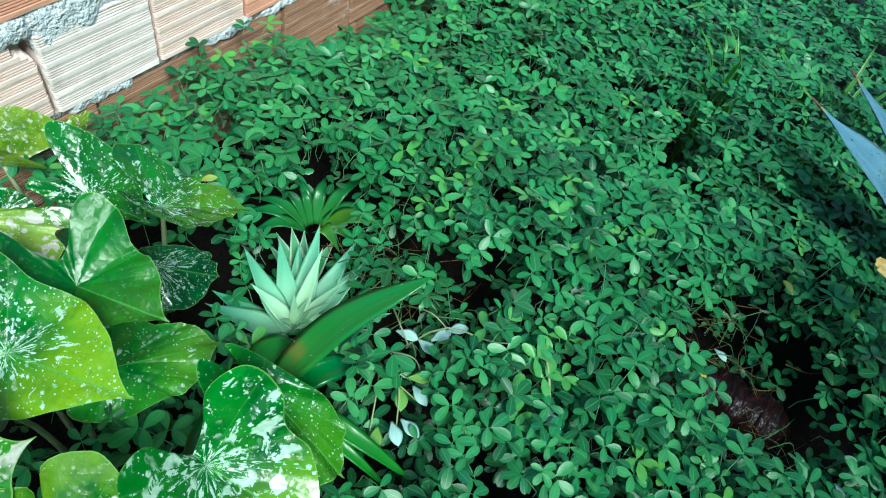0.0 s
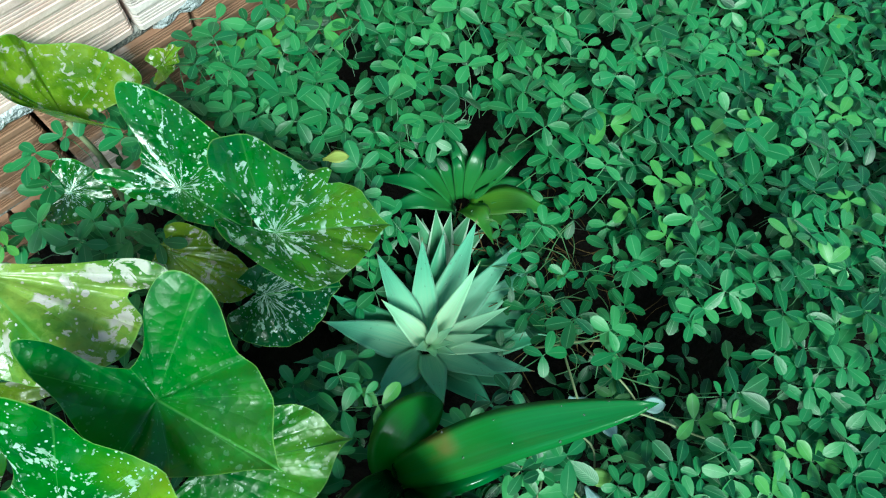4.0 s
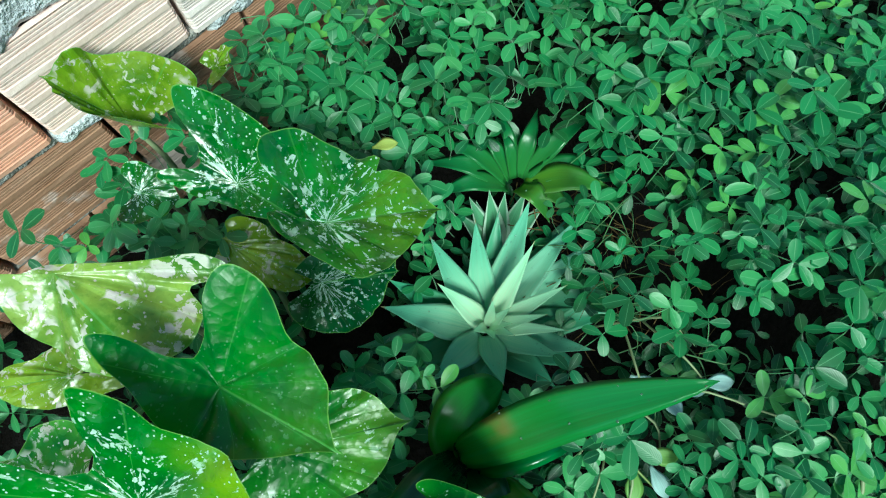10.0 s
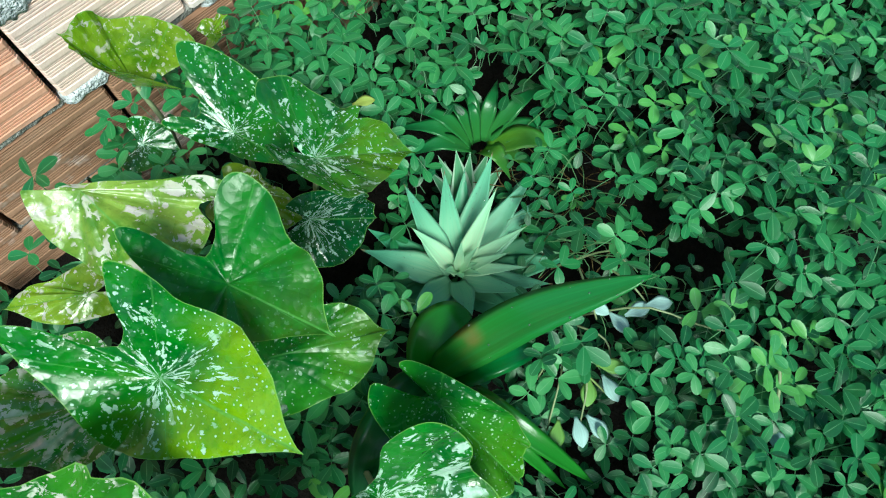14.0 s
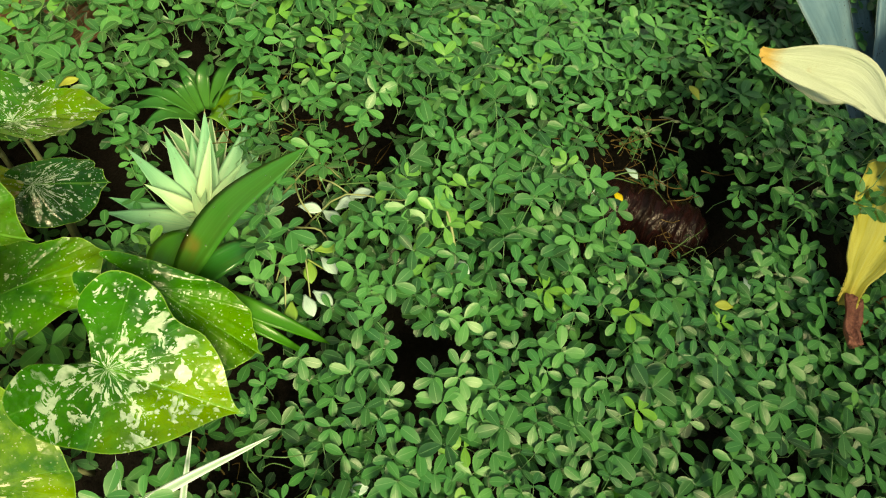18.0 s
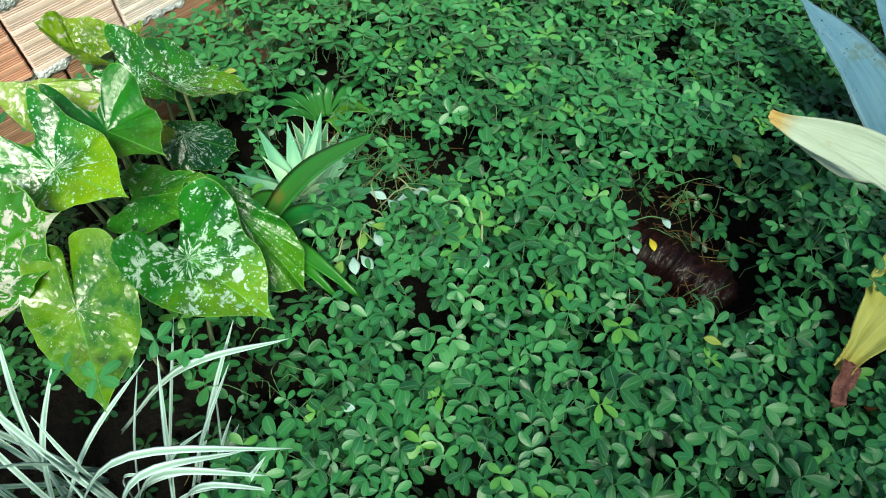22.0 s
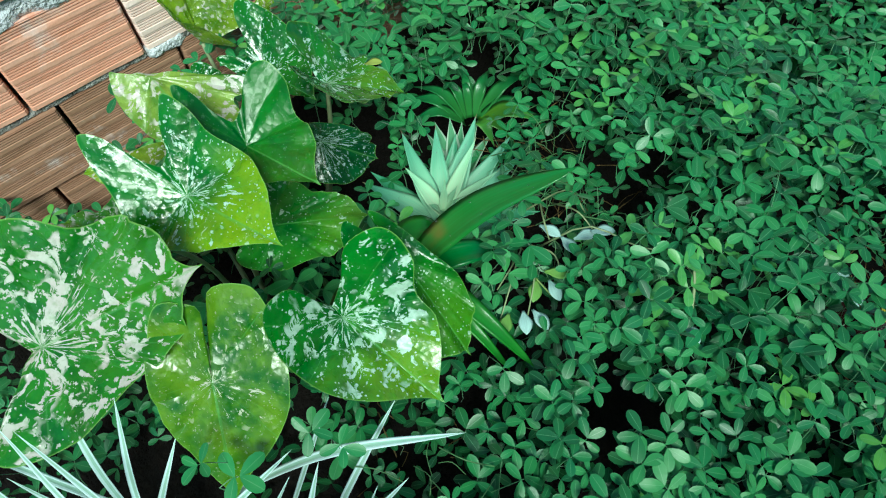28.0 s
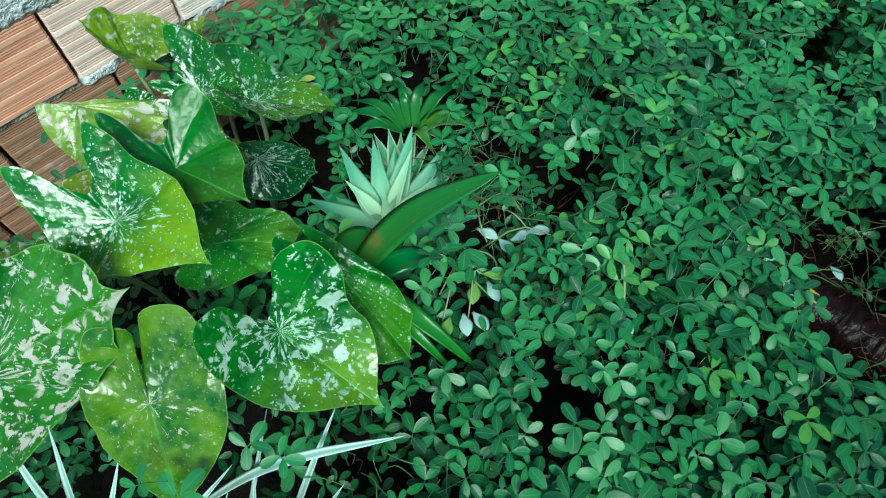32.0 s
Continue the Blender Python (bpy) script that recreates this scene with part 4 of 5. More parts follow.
# ---- strap-leaved plant, bromeliad, striped plant ----
def build_straps():
    s = thing("strap_leaf_plant", (-0.17, -0.13, 0.0), "plant with long glossy dark green strap leaves, one chewed", "plant")
    long = part("leaf", blade("strap_leaf", [(-0.168, -0.105, 0.18), (-0.150, -0.112, 0.28), (-0.052, -0.150, 0.395), (0.064, -0.222, 0.476)], 0.060, STRAP_SCAR, (0.25, 1.0, 0.58), 0.2, 0.003, n=22), s, "long glossy leaf with a brown scar")
    drops(long, 12, 3, 0.45, 0.98)
    part("leaf", blade("strap_leaf", [(-0.168, -0.11, 0.19), (-0.160, -0.085, 0.265), (-0.125, -0.070, 0.285), (-0.085, -0.075, 0.270), (-0.055, -0.085, 0.21)], 0.062, STRAP_LIT_PALE, (0.6, 1.0, 0.5), 0.15, 0.003, n=20), s, "leaf curled over")
    part("leaf", blade("strap_leaf", [(-0.17, -0.12, 0.22), (-0.21, -0.12, 0.31), (-0.29, -0.13, 0.33), (-0.36, -0.16, 0.28)], 0.085, STRAP_SHADED, (0.6, 1.0, 0.4), 0.25, 0.003), s, "leaf darkened in colour for the shade it lies in")
    part("leaf", blade("strap_leaf", [(-0.155, -0.13, 0.20), (-0.150, -0.19, 0.300), (-0.135, -0.28, 0.295), (-0.117, -0.365, 0.252)], 0.036, STRAP_LIT_PALE, (0.7, 1.0, 0.3), 0.25, 0.003, wave=0.03), s, "chewed leaf with a split end")
    part("leaf", blade("strap_leaf", [(-0.16, -0.13, 0.20), (-0.160, -0.20, 0.285), (-0.155, -0.28, 0.280), (-0.147, -0.345, 0.240)], 0.024, STRAP_LIT_PALE, (0.7, 1.0, 0.3), 0.25, 0.003, wave=0.04), s)
    part("leaf", blade("strap_leaf", [(-0.155, -0.125, 0.22), (-0.13, -0.14, 0.29), (-0.07, -0.17, 0.305), (-0.03, -0.188, 0.262)], 0.05, STRAP, (0.6, 1.0, 0.4), 0.3, 0.003), s)
    part("leaf", blade("strap_leaf", [(-0.165, -0.13, 0.22), (-0.17, -0.16, 0.28), (-0.19, -0.21, 0.27)], 0.06, STRAP_SHADED, (0.6, 1.0, 0.4), 0.3, 0.003), s)
    b = thing("bromeliad", (0.20, 0.13, 0.0), "small bromeliad with yellow-green arching leaves", "plant")
    c = Vector((0.182, 0.116, 0.195))
    for x, y, z, w, kind in (
        (0.117, 0.227, 0.135, 0.036, 1), (0.095, 0.185, 0.12, 0.034, 1), (0.150, 0.235, 0.15, 0.028, 1), (0.272, 0.018, 0.165, 0.048, 0), (0.300, 0.050, 0.15, 0.036, 1), (0.335, 0.110, 0.175, 0.030, 1),
        (0.300, 0.020, 0.12, 0.034, 1), (0.244, 0.207, 0.165, 0.020, 1), (0.200, 0.215, 0.145, 0.022, 1), (0.190, 0.050, 0.10, 0.036, 0), (0.225, 0.030, 0.09, 0.032, 0), (0.285, 0.170, 0.16, 0.026, 1), (0.225, 0.185, 0.165, 0.018, 1),
    ):
        tip = c + Vector((1.15 * (x - 0.016 - c.x), 1.15 * (y - 0.006 - c.y), 0.6 * (z - 0.145)))
        foot = c + (tip - c) * 0.10 + Vector((0, 0, -0.03))
        mid = c.lerp(tip, 0.5) + Vector((0, 0, 0.020))
        part("leaf", blade("bromeliad_leaf", [foot, mid, tip], 1.05 * w, (BROMELIAD, BROMELIAD_DARK)[kind], (0.7, 1.0, 0.4), 0.2, 0.001, sharp=True, wave=0.02, seed=x * 90), b)
    g = thing("striped_leaf_plant", (0.10, 0.07, 0.0), "small plant with silver-striped upright leaves", "plant")
    for x, y, z, w in ((0.076, 0.138, 0.195, 0.034), (0.104, 0.142, 0.20, 0.038), (0.132, 0.128, 0.205, 0.040), (0.152, 0.112, 0.190, 0.036), (0.178, 0.092, 0.190, 0.036), (0.192, 0.060, 0.175, 0.034), (0.118, 0.138, 0.165, 0.034)):
        part("leaf", blade("striped_leaf", [(0.10, 0.065, 0.03), (0.10 + (x - 0.10) * 0.5, 0.065 + (y - 0.065) * 0.5, z * 0.66), (x, y, z)], w, STRIPED, (0.6, 1.0, 0.45), 0.4, 0.001, sharp=True), g)


# ---- white-edged grass ----
def build_grass():
    rng = random.Random(8)
    g = thing("variegated_grass", (-0.60, -0.28, 0.0), "tuft of long white-edged grass blades at the bed's rim", "grass")
    rows = [  # tip, foot, arch, width
        ((-0.289, -0.388, 0.384), (-0.60, -0.17, 0.08), 0.10, 0.015), ((-0.332, -0.293, 0.382), (-0.56, -0.33, 0.0), 0.02, 0.012), ((-0.387, -0.394, 0.470), (-0.60, -0.36, 0.0), 0.03, 0.011),
        ((-0.455, -0.316, 0.481), (-0.63, -0.36, 0.0), 0.0, 0.014), ((-0.418, -0.367, 0.400), (-0.52, -0.37, 0.0), 0.0, 0.007), ((-0.474, -0.263, 0.402), (-0.80, -0.22, 0.0), 0.05, 0.013),
        ((-0.432, -0.400, 0.325), (-0.56, -0.38, 0.0), 0.02, 0.012), ((-0.430, -0.376, 0.217), (-0.54, -0.38, 0.0), 0.04, 0.012), ((-0.398, -0.526, 0.367), (-0.77, -0.22, 0.0), 0.22, 0.013),
        ((-0.450, -0.475, 0.360), (-0.73, -0.33, 0.0), 0.20, 0.014), ((-0.449, -0.520, 0.330), (-0.68, -0.29, 0.0), 0.18, 0.013), ((-0.452, -0.540, 0.300), (-0.62, -0.36, 0.0), 0.16, 0.010),
        ((-0.434, -0.500, 0.350), (-0.62, -0.48, 0.0), 0.06, 0.018), ((-0.580, -0.140, 0.370), (-0.80, -0.25, 0.0), 0.06, 0.013), ((-0.660, -0.300, 0.370), (-0.72, -0.33, 0.0), 0.0, 0.012),
        ((-0.592, -0.110, 0.500), (-0.76, -0.22, 0.0), 0.05, 0.014), ((-0.491, -0.300, 0.450), (-0.66, -0.28, 0.0), 0.02, 0.009), ((-0.400, -0.247, 0.430), (-0.58, -0.26, 0.0), 0.0, 0.010),
    ]
    for i in range(46):
        tip = (rng.uniform(-1.0, -0.64), rng.uniform(-0.60, 0.06), rng.uniform(0.36, 0.58))
        rows.append((tip, (-0.76 + rng.uniform(-0.10, 0.09), -0.28 + rng.uniform(-0.12, 0.12), 0.0), 0.06, rng.uniform(0.008, 0.014)))
    for i in range(9):
        tip = (rng.uniform(-0.60, -0.46), rng.uniform(-0.60, -0.34), rng.uniform(0.14, 0.32))
        rows.append((tip, (-0.68 + rng.uniform(-0.06, 0.06), -0.34 + rng.uniform(-0.08, 0.08), 0.0), 0.10, rng.uniform(0.006, 0.010)))
    for tip, foot, arch, width in rows:
        tip, foot = Vector(tip), Vector(foot)
        mid = foot.lerp(tip, 0.5) + Vector((0, 0, arch))
        part("blade", blade("grass_blade", [foot, mid, tip], width, WHITE_GRASS, (0.8, 1.0, 0.5), 0.35, 0.0008, n=14), g)


def build_far_grass():
    rng = random.Random(12)
    for n, (x, y) in enumerate(((1.20, -0.42), (1.26, -0.66))):
        g = thing("grass_tuft", (x, y, 0.0), "loose tuft of green grass rising out of the groundcover", "grass", "grass tufts")
        for i in range(16):
            foot = Vector((x + rng.uniform(-0.05, 0.05), y + rng.uniform(-0.05, 0.05), 0.0))
            q, reach = rng.uniform(0, 6.283), rng.uniform(0.08, 0.24)
            tip = foot + Vector((reach * math.cos(q), reach * math.sin(q), rng.uniform(0.36, 0.46)))
            mid = foot.lerp(tip, 0.5) + Vector((0, 0, 0.12))
            part("blade", blade("grass_blade", [foot, mid, tip], rng.uniform(0.008, 0.013), BROMELIAD, (0.7, 1.0, 0.5), 0.3, 0.0008, n=10), g)


# ---- large grey agave with dying leaves ----
def build_big_agave():
    plant = thing("large_agave", (0.90, -1.20, 0.0), "large blue-grey agave with broad speckled leaves", "plant")
    rows = [  # line, width, where widest, pointed or blunt
        ([(0.86, -1.08, 0.25), (0.885, -0.82, 0.455), (0.985, -0.565, 0.50)], 0.165, 0.45, True),
        ([(0.90, -1.12, 0.25), (1.12, -0.98, 0.46), (1.42, -0.84, 0.55)], 0.16, 0.5, True),
        ([(0.92, -1.10, 0.25), (1.08, -0.86, 0.40), (1.30, -0.62, 0.44)], 0.10, 0.5, True),
        ([(0.95, -1.18, 0.25), (1.2, -1.10, 0.50), (1.5, -1.05, 0.62)], 0.17, 0.5, True),
        ([(0.66, -1.18, 0.30), (0.80, -1.19, 0.53), (1.02, -1.26, 0.61)], 0.23, 0.56, False),
        ([(0.80, -1.26, 0.28), (0.92, -1.40, 0.52), (1.10, -1.60, 0.62)], 0.18, 0.55, True),
        ([(0.70, -1.24, 0.30), (0.68, -1.42, 0.47), (0.72, -1.68, 0.56)], 0.15, 0.5, True),
        ([(0.72, -1.32, 0.24), (0.62, -1.455, 0.37), (0.565, -1.585, 0.42)], 0.075, 0.45, True),
        ([(0.78, -1.38, 0.24), (0.67, -1.51, 0.40), (0.576, -1.62, 0.45)], 0.085, 0.45, True),
        ([(0.95, -1.25, 0.28), (1.12, -1.38, 0.50), (1.36, -1.52, 0.60)], 0.14, 0.5, True),
        ([(0.98, -1.26, 0.28), (1.10, -1.34, 0.44), (1.30, -1.42, 0.50)], 0.07, 0.5, True),
        ([(1.00, -1.28, 0.28), (1.14, -1.44, 0.44), (1.34, -1.58, 0.48)], 0.06, 0.5, True),
    ]
    for i, (line, width, widest, pointed) in enumerate(rows):
        leaf = part("leaf", blade("agave_leaf", line, width, BIG_AGAVE, (0.72, 1.0, widest), 0.12 + 0.05 * (i % 3), 0.012, n=22, sharp=pointed, cols=10, wave=0.012, folds=0.010, seed=i), plant)
        end = Vector(line[-1])
        way = (end - Vector(line[-2])).normalized()
        if pointed:
            part("spine", tube("spine", [end - way * 0.012, end + way * 0.008, end + way * 0.022], 0.003, 0.0006, BROWN_END, n=5, m=6), leaf, "sharp dark brown end spine")
        else:
            part("withered_tip", blade("withered_tip", [end - way * 0.045, end + way * 0.01 + Vector((0, 0, 0.012)), end + way * 0.06 + Vector((0, -0.02, 0.0))], 0.060, DEAD, (0.9, 1.0, 0.2), 0.5, 0.003, n=12, cols=10, folds=0.07, wave=0.05, seed=4), leaf, "pale yellow withered leaf tip folded over")
    v = thing("striped_leaf_plant", (0.98, -1.30, 0.0), "tuft of pale silver-striped blades behind the large agave", "plant")
    for x, y, z, w in ((1.08, -1.416, 0.66, 0.030), (1.04, -1.354, 0.66, 0.026), (1.12, -1.46, 0.62, 0.026), (1.06, -1.385, 0.68, 0.022), (1.00, -1.33, 0.66, 0.022)):
        part("leaf", blade("striped_leaf", [(0.98, -1.30, 0.2), (0.98 + (x - 0.98) * 0.35, -1.30 + (y + 1.30) * 0.35, 0.48), (x, y, z)], w, STRIPED_PALE, (0.7, 1.0, 0.5), 0.3, 0.001, sharp=True), v)
    d = thing("fallen_leaf", (0.55, -0.85, 0.5), "dry cream folded leaf lying over the groundcover", "leaf")
    upper = [(0.485, -0.735, 0.60), (0.53, -0.785, 0.565), (0.60, -0.86, 0.52), (0.64, -0.93, 0.50), (0.61, -1.01, 0.48)]
    part("leaf_blade", blade("dry_leaf", upper, 0.092, DEAD, (0.20, 1.0, 0.55), 0.30, 0.004, n=28, twist=0.35, up=(-0.5, -0.2, 0.8), cols=14, folds=0.012, wave=0.015, seed=2), d)
    part("folded_edge", blade("dry_edge", [(0.478, -0.742, 0.598), (0.508, -0.795, 0.572), (0.555, -0.875, 0.535), (0.585, -0.95, 0.51)], 0.022, DEAD, (0.4, 1.0, 0.4), 0.3, 0.003, n=20, up=(-0.6, -0.25, 0.7), cols=8, folds=0.02, seed=7), d, "edge rolled inwards, orange at its base")
    y = thing("dying_leaf", (0.40, -1.08, 0.3), "bright yellow dying leaf with a rotten brown end", "leaf")
    part("leaf_blade", blade("yellow_leaf", [(0.338, -1.083, 0.345), (0.42, -1.086, 0.362), (0.50, -1.094, 0.375), (0.62, -1.105, 0.39)], 0.150, ROTTEN, (0.20, 1.0, 0.90), 0.30, 0.004, n=30, cols=18, folds=0.03, wave=0.03, seed=1), y)
    part("rotten_end", blade("rotten_end", [(0.262, -1.098, 0.375), (0.290, -1.092, 0.366), (0.32, -1.094, 0.360), (0.362, -1.09, 0.352)], 0.031, BROWN_END, (0.8, 1.0, 0.98), 0.3, 0.016, n=26, cols=12, folds=0.045, wave=0.02, seed=3), y, "shrivelled brown end")
    o = thing("dead_leaf", (0.40, -1.19, 0.2), "orange-brown dead leaf in the shade under the agave", "leaf")
    part("leaf_blade", blade("dead_leaf", [(0.36, -1.165, 0.27), (0.41, -1.19, 0.285), (0.45, -1.23, 0.26)], 0.05, ORANGE_LEAF, (0.3, 1.0, 0.5), 0.4, 0.002, n=14, cols=8, folds=0.05, wave=0.05), o)
    c = thing("withered_leaf", (0.45, -1.29, 0.4), "narrow cream withered leaf hanging from the agave", "leaf")
    part("leaf_blade", blade("withered_leaf", [(0.56, -1.20, 0.44), (0.48, -1.255, 0.465), (0.41, -1.30, 0.48), (0.352, -1.376, 0.497)], 0.048, WITHERED, (0.22, 1.0, 0.84), 0.3, 0.003, n=24, up=(-0.6, -0.3, 0.6), cols=10, folds=0.04, wave=0.05, seed=5), c)


# ---- dark log in a hollow of the groundcover ----
def build_log():
    n, m = 90, 26
    a, b = Vector((0.440, -0.595, 0.142)), Vector((0.464, -0.890, 0.148))
    along = (b - a).normalized()
    side, lift = along.cross(Vector((0, 0, 1))).normalized(), Vector((0, 0, 1))
    verts, faces = [], []
    for i in range(n):
        t = i / (n - 1)
        r = 0.058 * (min(1.0, (t + 0.02) * 5) * min(1.0, (1.03 - t) * 6)) ** 0.5
        r *= 1 + 0.035 * math.sin(t * 75 + 3 * noise.noise(Vector((t * 9, 1, 0)))) + 0.10 * noise.noise(Vector((t * 7, 0, 3)))
        for j in range(m):
            q = 2 * math.pi * j / m
            k = r * (1 + 0.10 * noise.noise(Vector((math.cos(q) * 2, math.sin(q) * 2, t * 9))))
            verts.append(a.lerp(b, t) + side * (k * math.cos(q)) + lift * (k * math.sin(q)))
        if i:
            o, p = (i - 1) * m, i * m
            faces += [(o + j, o + (j + 1) % m, p + (j + 1) % m, p + j) for j in range(m)]
    faces += [tuple(range(m - 1, -1, -1)), tuple(range((n - 1) * m, n * m))]
    tagged(new("log", mesh_of("log", verts, faces, LOG)), "dark brown ringed log in a hollow of the groundcover", "log")


build_arums()
build_young_agave()
build_straps()
build_grass()
build_far_grass()
build_big_agave()
build_log()


# ---- small loose things among the leaves ----
def leaflet(parent, place, turn, length, mat, tilt=0.2, label=""):
    p = Vector(place)
    way = Vector((math.cos(turn), math.sin(turn), tilt)) * length
    return part("leaflet", blade("leaflet", [p, p + way * 0.5 + Vector((0, 0, 0.003)), p + way], length * 0.55, mat, (0.2, 1.0, 0.55), 0.2, 0.0006, n=9), parent, label)


def build_sprigs():
    g = thing("uprooted_sprig", (0.05, -0.24, 0.2), "pale bent peanut stems with silvery upturned leaflets", "plant")
    for line in (
        [(0.125, -0.135, 0.22), (0.068, -0.190, 0.285), (0.054, -0.222, 0.27)], [(0.150, -0.150, 0.20), (0.126, -0.217, 0.28), (0.128, -0.264, 0.262)],
        [(0.01, -0.19, 0.20), (-0.030, -0.225, 0.285), (-0.11, -0.275, 0.25)], [(0.04, -0.20, 0.2), (-0.025, -0.262, 0.29), (-0.073, -0.300, 0.265)],
        [(-0.02, -0.262, 0.282), (-0.019, -0.30, 0.275)], [(0.10, -0.12, 0.18), (0.15, -0.17, 0.27), (0.17, -0.21, 0.22)], [(0.05, -0.16, 0.15), (0.01, -0.20, 0.25), (-0.06, -0.22, 0.22)],
        [(0.03, -0.20, 0.25), (0.04, -0.25, 0.27), (0.02, -0.29, 0.24)],
    ):
        part("stem", tube("stem", line, 0.0019, 0.0013, TWIG if len(line) == 3 else STEM, n=9, m=5), g)
    for place, turn, mat in (
        ((0.062, -0.190, 0.268), -1.3, PALE_LEAFLET), ((0.088, -0.248, 0.268), -0.4, PALE_LEAFLET), ((0.118, -0.258, 0.274), -0.7, PALE_LEAFLET), ((0.078, -0.228, 0.262), -1.7, PALE_LEAFLET),
        ((-0.004, -0.277, 0.278), -1.9, PALE_LEAFLET), ((-0.072, -0.288, 0.272), -2.2, PALE_LEAFLET), ((-0.060, -0.297, 0.274), -1.7, PALE_LEAFLET), ((0.118, -0.405, 0.312), -2.5, LIGHT_LEAFLET),
        ((0.09, -0.470, 0.312), -1.9, PALE_LEAFLET), ((0.0, -0.262, 0.28), -0.9, LIGHT_LEAFLET), ((-0.02, -0.265, 0.28), -2.5, LIGHT_LEAFLET), ((-0.09, -0.275, 0.265), -2.6, LIGHT_LEAFLET),
    ):
        leaflet(g, place, turn, 0.042, mat, 0.05)
    k = thing("dry_stalk", (0.11, -0.45, 0.3), "thin pale upright stalk standing out of the groundcover", "stalk")
    part("stalk", tube("stalk", [(0.149, -0.419, 0.362), (0.125, -0.447, 0.345), (0.092, -0.475, 0.315), (0.069, -0.481, 0.26), (0.07, -0.48, 0.05)], 0.0022, 0.0030, TWIG, n=14, m=5), k)
    r = thing("yellow_leaflet", (0.424, -0.685, 0.2), "small bright yellow curled leaflet lying on the log", "leaf")
    leaflet(r, (0.436, -0.674, 0.206), -2.2, 0.032, BRIGHT_LEAFLET, -0.05)
    for x, y, z, turn in ((0.346, -1.343, 0.345, 0.4), (0.233, -0.911, 0.35, 2.0), (0.606, -0.730, 0.35, 1.0), (0.020, 0.245, 0.335, -0.6), (0.30, -1.30, 0.33, 3.0)):
        w = thing("yellow_leaflet", (x, y, z), "small yellowed leaflet among the green ones", "leaf", "yellowed leaflets")
        leaflet(w, (x, y, z), turn, 0.034, YELLOW_LEAFLET, 0.1)
    for x, y, z, turn in ((0.408, -0.655, 0.198, -2.4), (0.428, -0.636, 0.206, -2.9), (0.430, -0.600, 0.225, 2.6), (0.400, -0.605, 0.225, 3.6), (0.455, -0.670, 0.262, -2.0), (0.335, -0.935, 0.29, -2.6), (0.10, -1.04, 0.33, 0.2), (-0.300, -0.505, 0.305, -0.9)):
        w = thing("pale_leaflet", (x, y, z), "pale fallen leaflet turned over", "leaf", "pale fallen leaflets")
        leaflet(w, (x, y, z), turn, 0.032, PALE_LEAFLET, 0.1)
    for line in (
        [(0.06, -0.20, 0.20), (0.10, -0.256, 0.31), (0.14, -0.33, 0.30), (0.172, -0.39, 0.31), (0.178, -0.44, 0.28)],
        [(0.411, -1.52, 0.15), (0.40, -1.515, 0.36), (0.385, -1.50, 0.45)], [(0.344, -1.564, 0.2), (0.36, -1.54, 0.36), (0.39, -1.58, 0.40)],
    ):
        v = thing("runner_stem", line[1], "thin straw-coloured runner crossing the leaves", "stem", "runner stems")
        part("stem", tube("stem", line, 0.0018, 0.0012, TWIG, n=12, m=5), v)
    rng = random.Random(4)
    litter = tagged(new("dry_litter", None), "tangle of dry twigs and fallen leaf bits on the soil", "litter", kind="stuff")
    verts, faces = [], []
    for cx, cy, cz, spread, count in ((0.36, -0.80, 0.15, 0.05, 70), (0.50, -0.72, 0.14, 0.04, 25), (0.55, -0.63, 0.22, 0.05, 25), (0.22, -0.02, 0.14, 0.07, 70), (0.20, -0.15, 0.15, 0.06, 30), (-0.36, -0.30, 0.08, 0.1, 25), (0.55, -0.68, 0.2, 0.07, 30), (0.40, -1.52, 0.25, 0.06, 20)):
        for i in range(count):
            p = Vector((cx + rng.gauss(0, spread), cy + rng.gauss(0, spread), max(0.02, cz + rng.gauss(0, 0.03))))
            q = rng.uniform(0, 6.283)
            d = Vector((math.cos(q), math.sin(q), rng.uniform(-0.4, 0.5))) * rng.uniform(0.012, 0.04)
            line = bezier([p - d, p + Vector((rng.gauss(0, 0.008), rng.gauss(0, 0.008), rng.gauss(0, 0.006))), p + d], 5)
            o, r = len(verts), rng.uniform(0.0006, 0.0014)
            for n_, c in enumerate(line):
                for a in (0, 2.1, 4.2):
                    verts.append(c + Vector((r * math.cos(a), r * math.sin(a) * 0.7, r * math.sin(a))))
                if n_:
                    b = o + n_ * 3
                    faces += [(b - 3 + j, b - 3 + (j + 1) % 3, b + (j + 1) % 3, b + j) for j in range(3)]
    part("twigs", mesh_of("twigs", verts, faces, LITTER), litter)["kind"] = "stuff"
    tangle = tagged(new("green_runners", None), "tangle of thin pale green runners between the leaves", "stems", kind="stuff")
    verts, faces = [], []
    for cx, cy, cz, spread, count in ((0.16, -0.12, 0.20, 0.035, 14), (0.21, -0.04, 0.20, 0.035, 11), (0.14, -0.20, 0.25, 0.04, 12), (0.24, 0.03, 0.20, 0.03, 6), (0.05, -0.25, 0.24, 0.05, 14), (0.50, -0.66, 0.27, 0.04, 12), (0.36, -0.84, 0.25, 0.04, 8), (-0.30, -0.42, 0.25, 0.06, 14)):
        for i in range(count):
            p = Vector((cx + rng.gauss(0, spread), cy + rng.gauss(0, spread), cz + rng.gauss(0, 0.03)))
            q = rng.uniform(0, 6.283)
            d = Vector((math.cos(q), math.sin(q), rng.uniform(-0.5, 0.7))) * rng.uniform(0.02, 0.05)
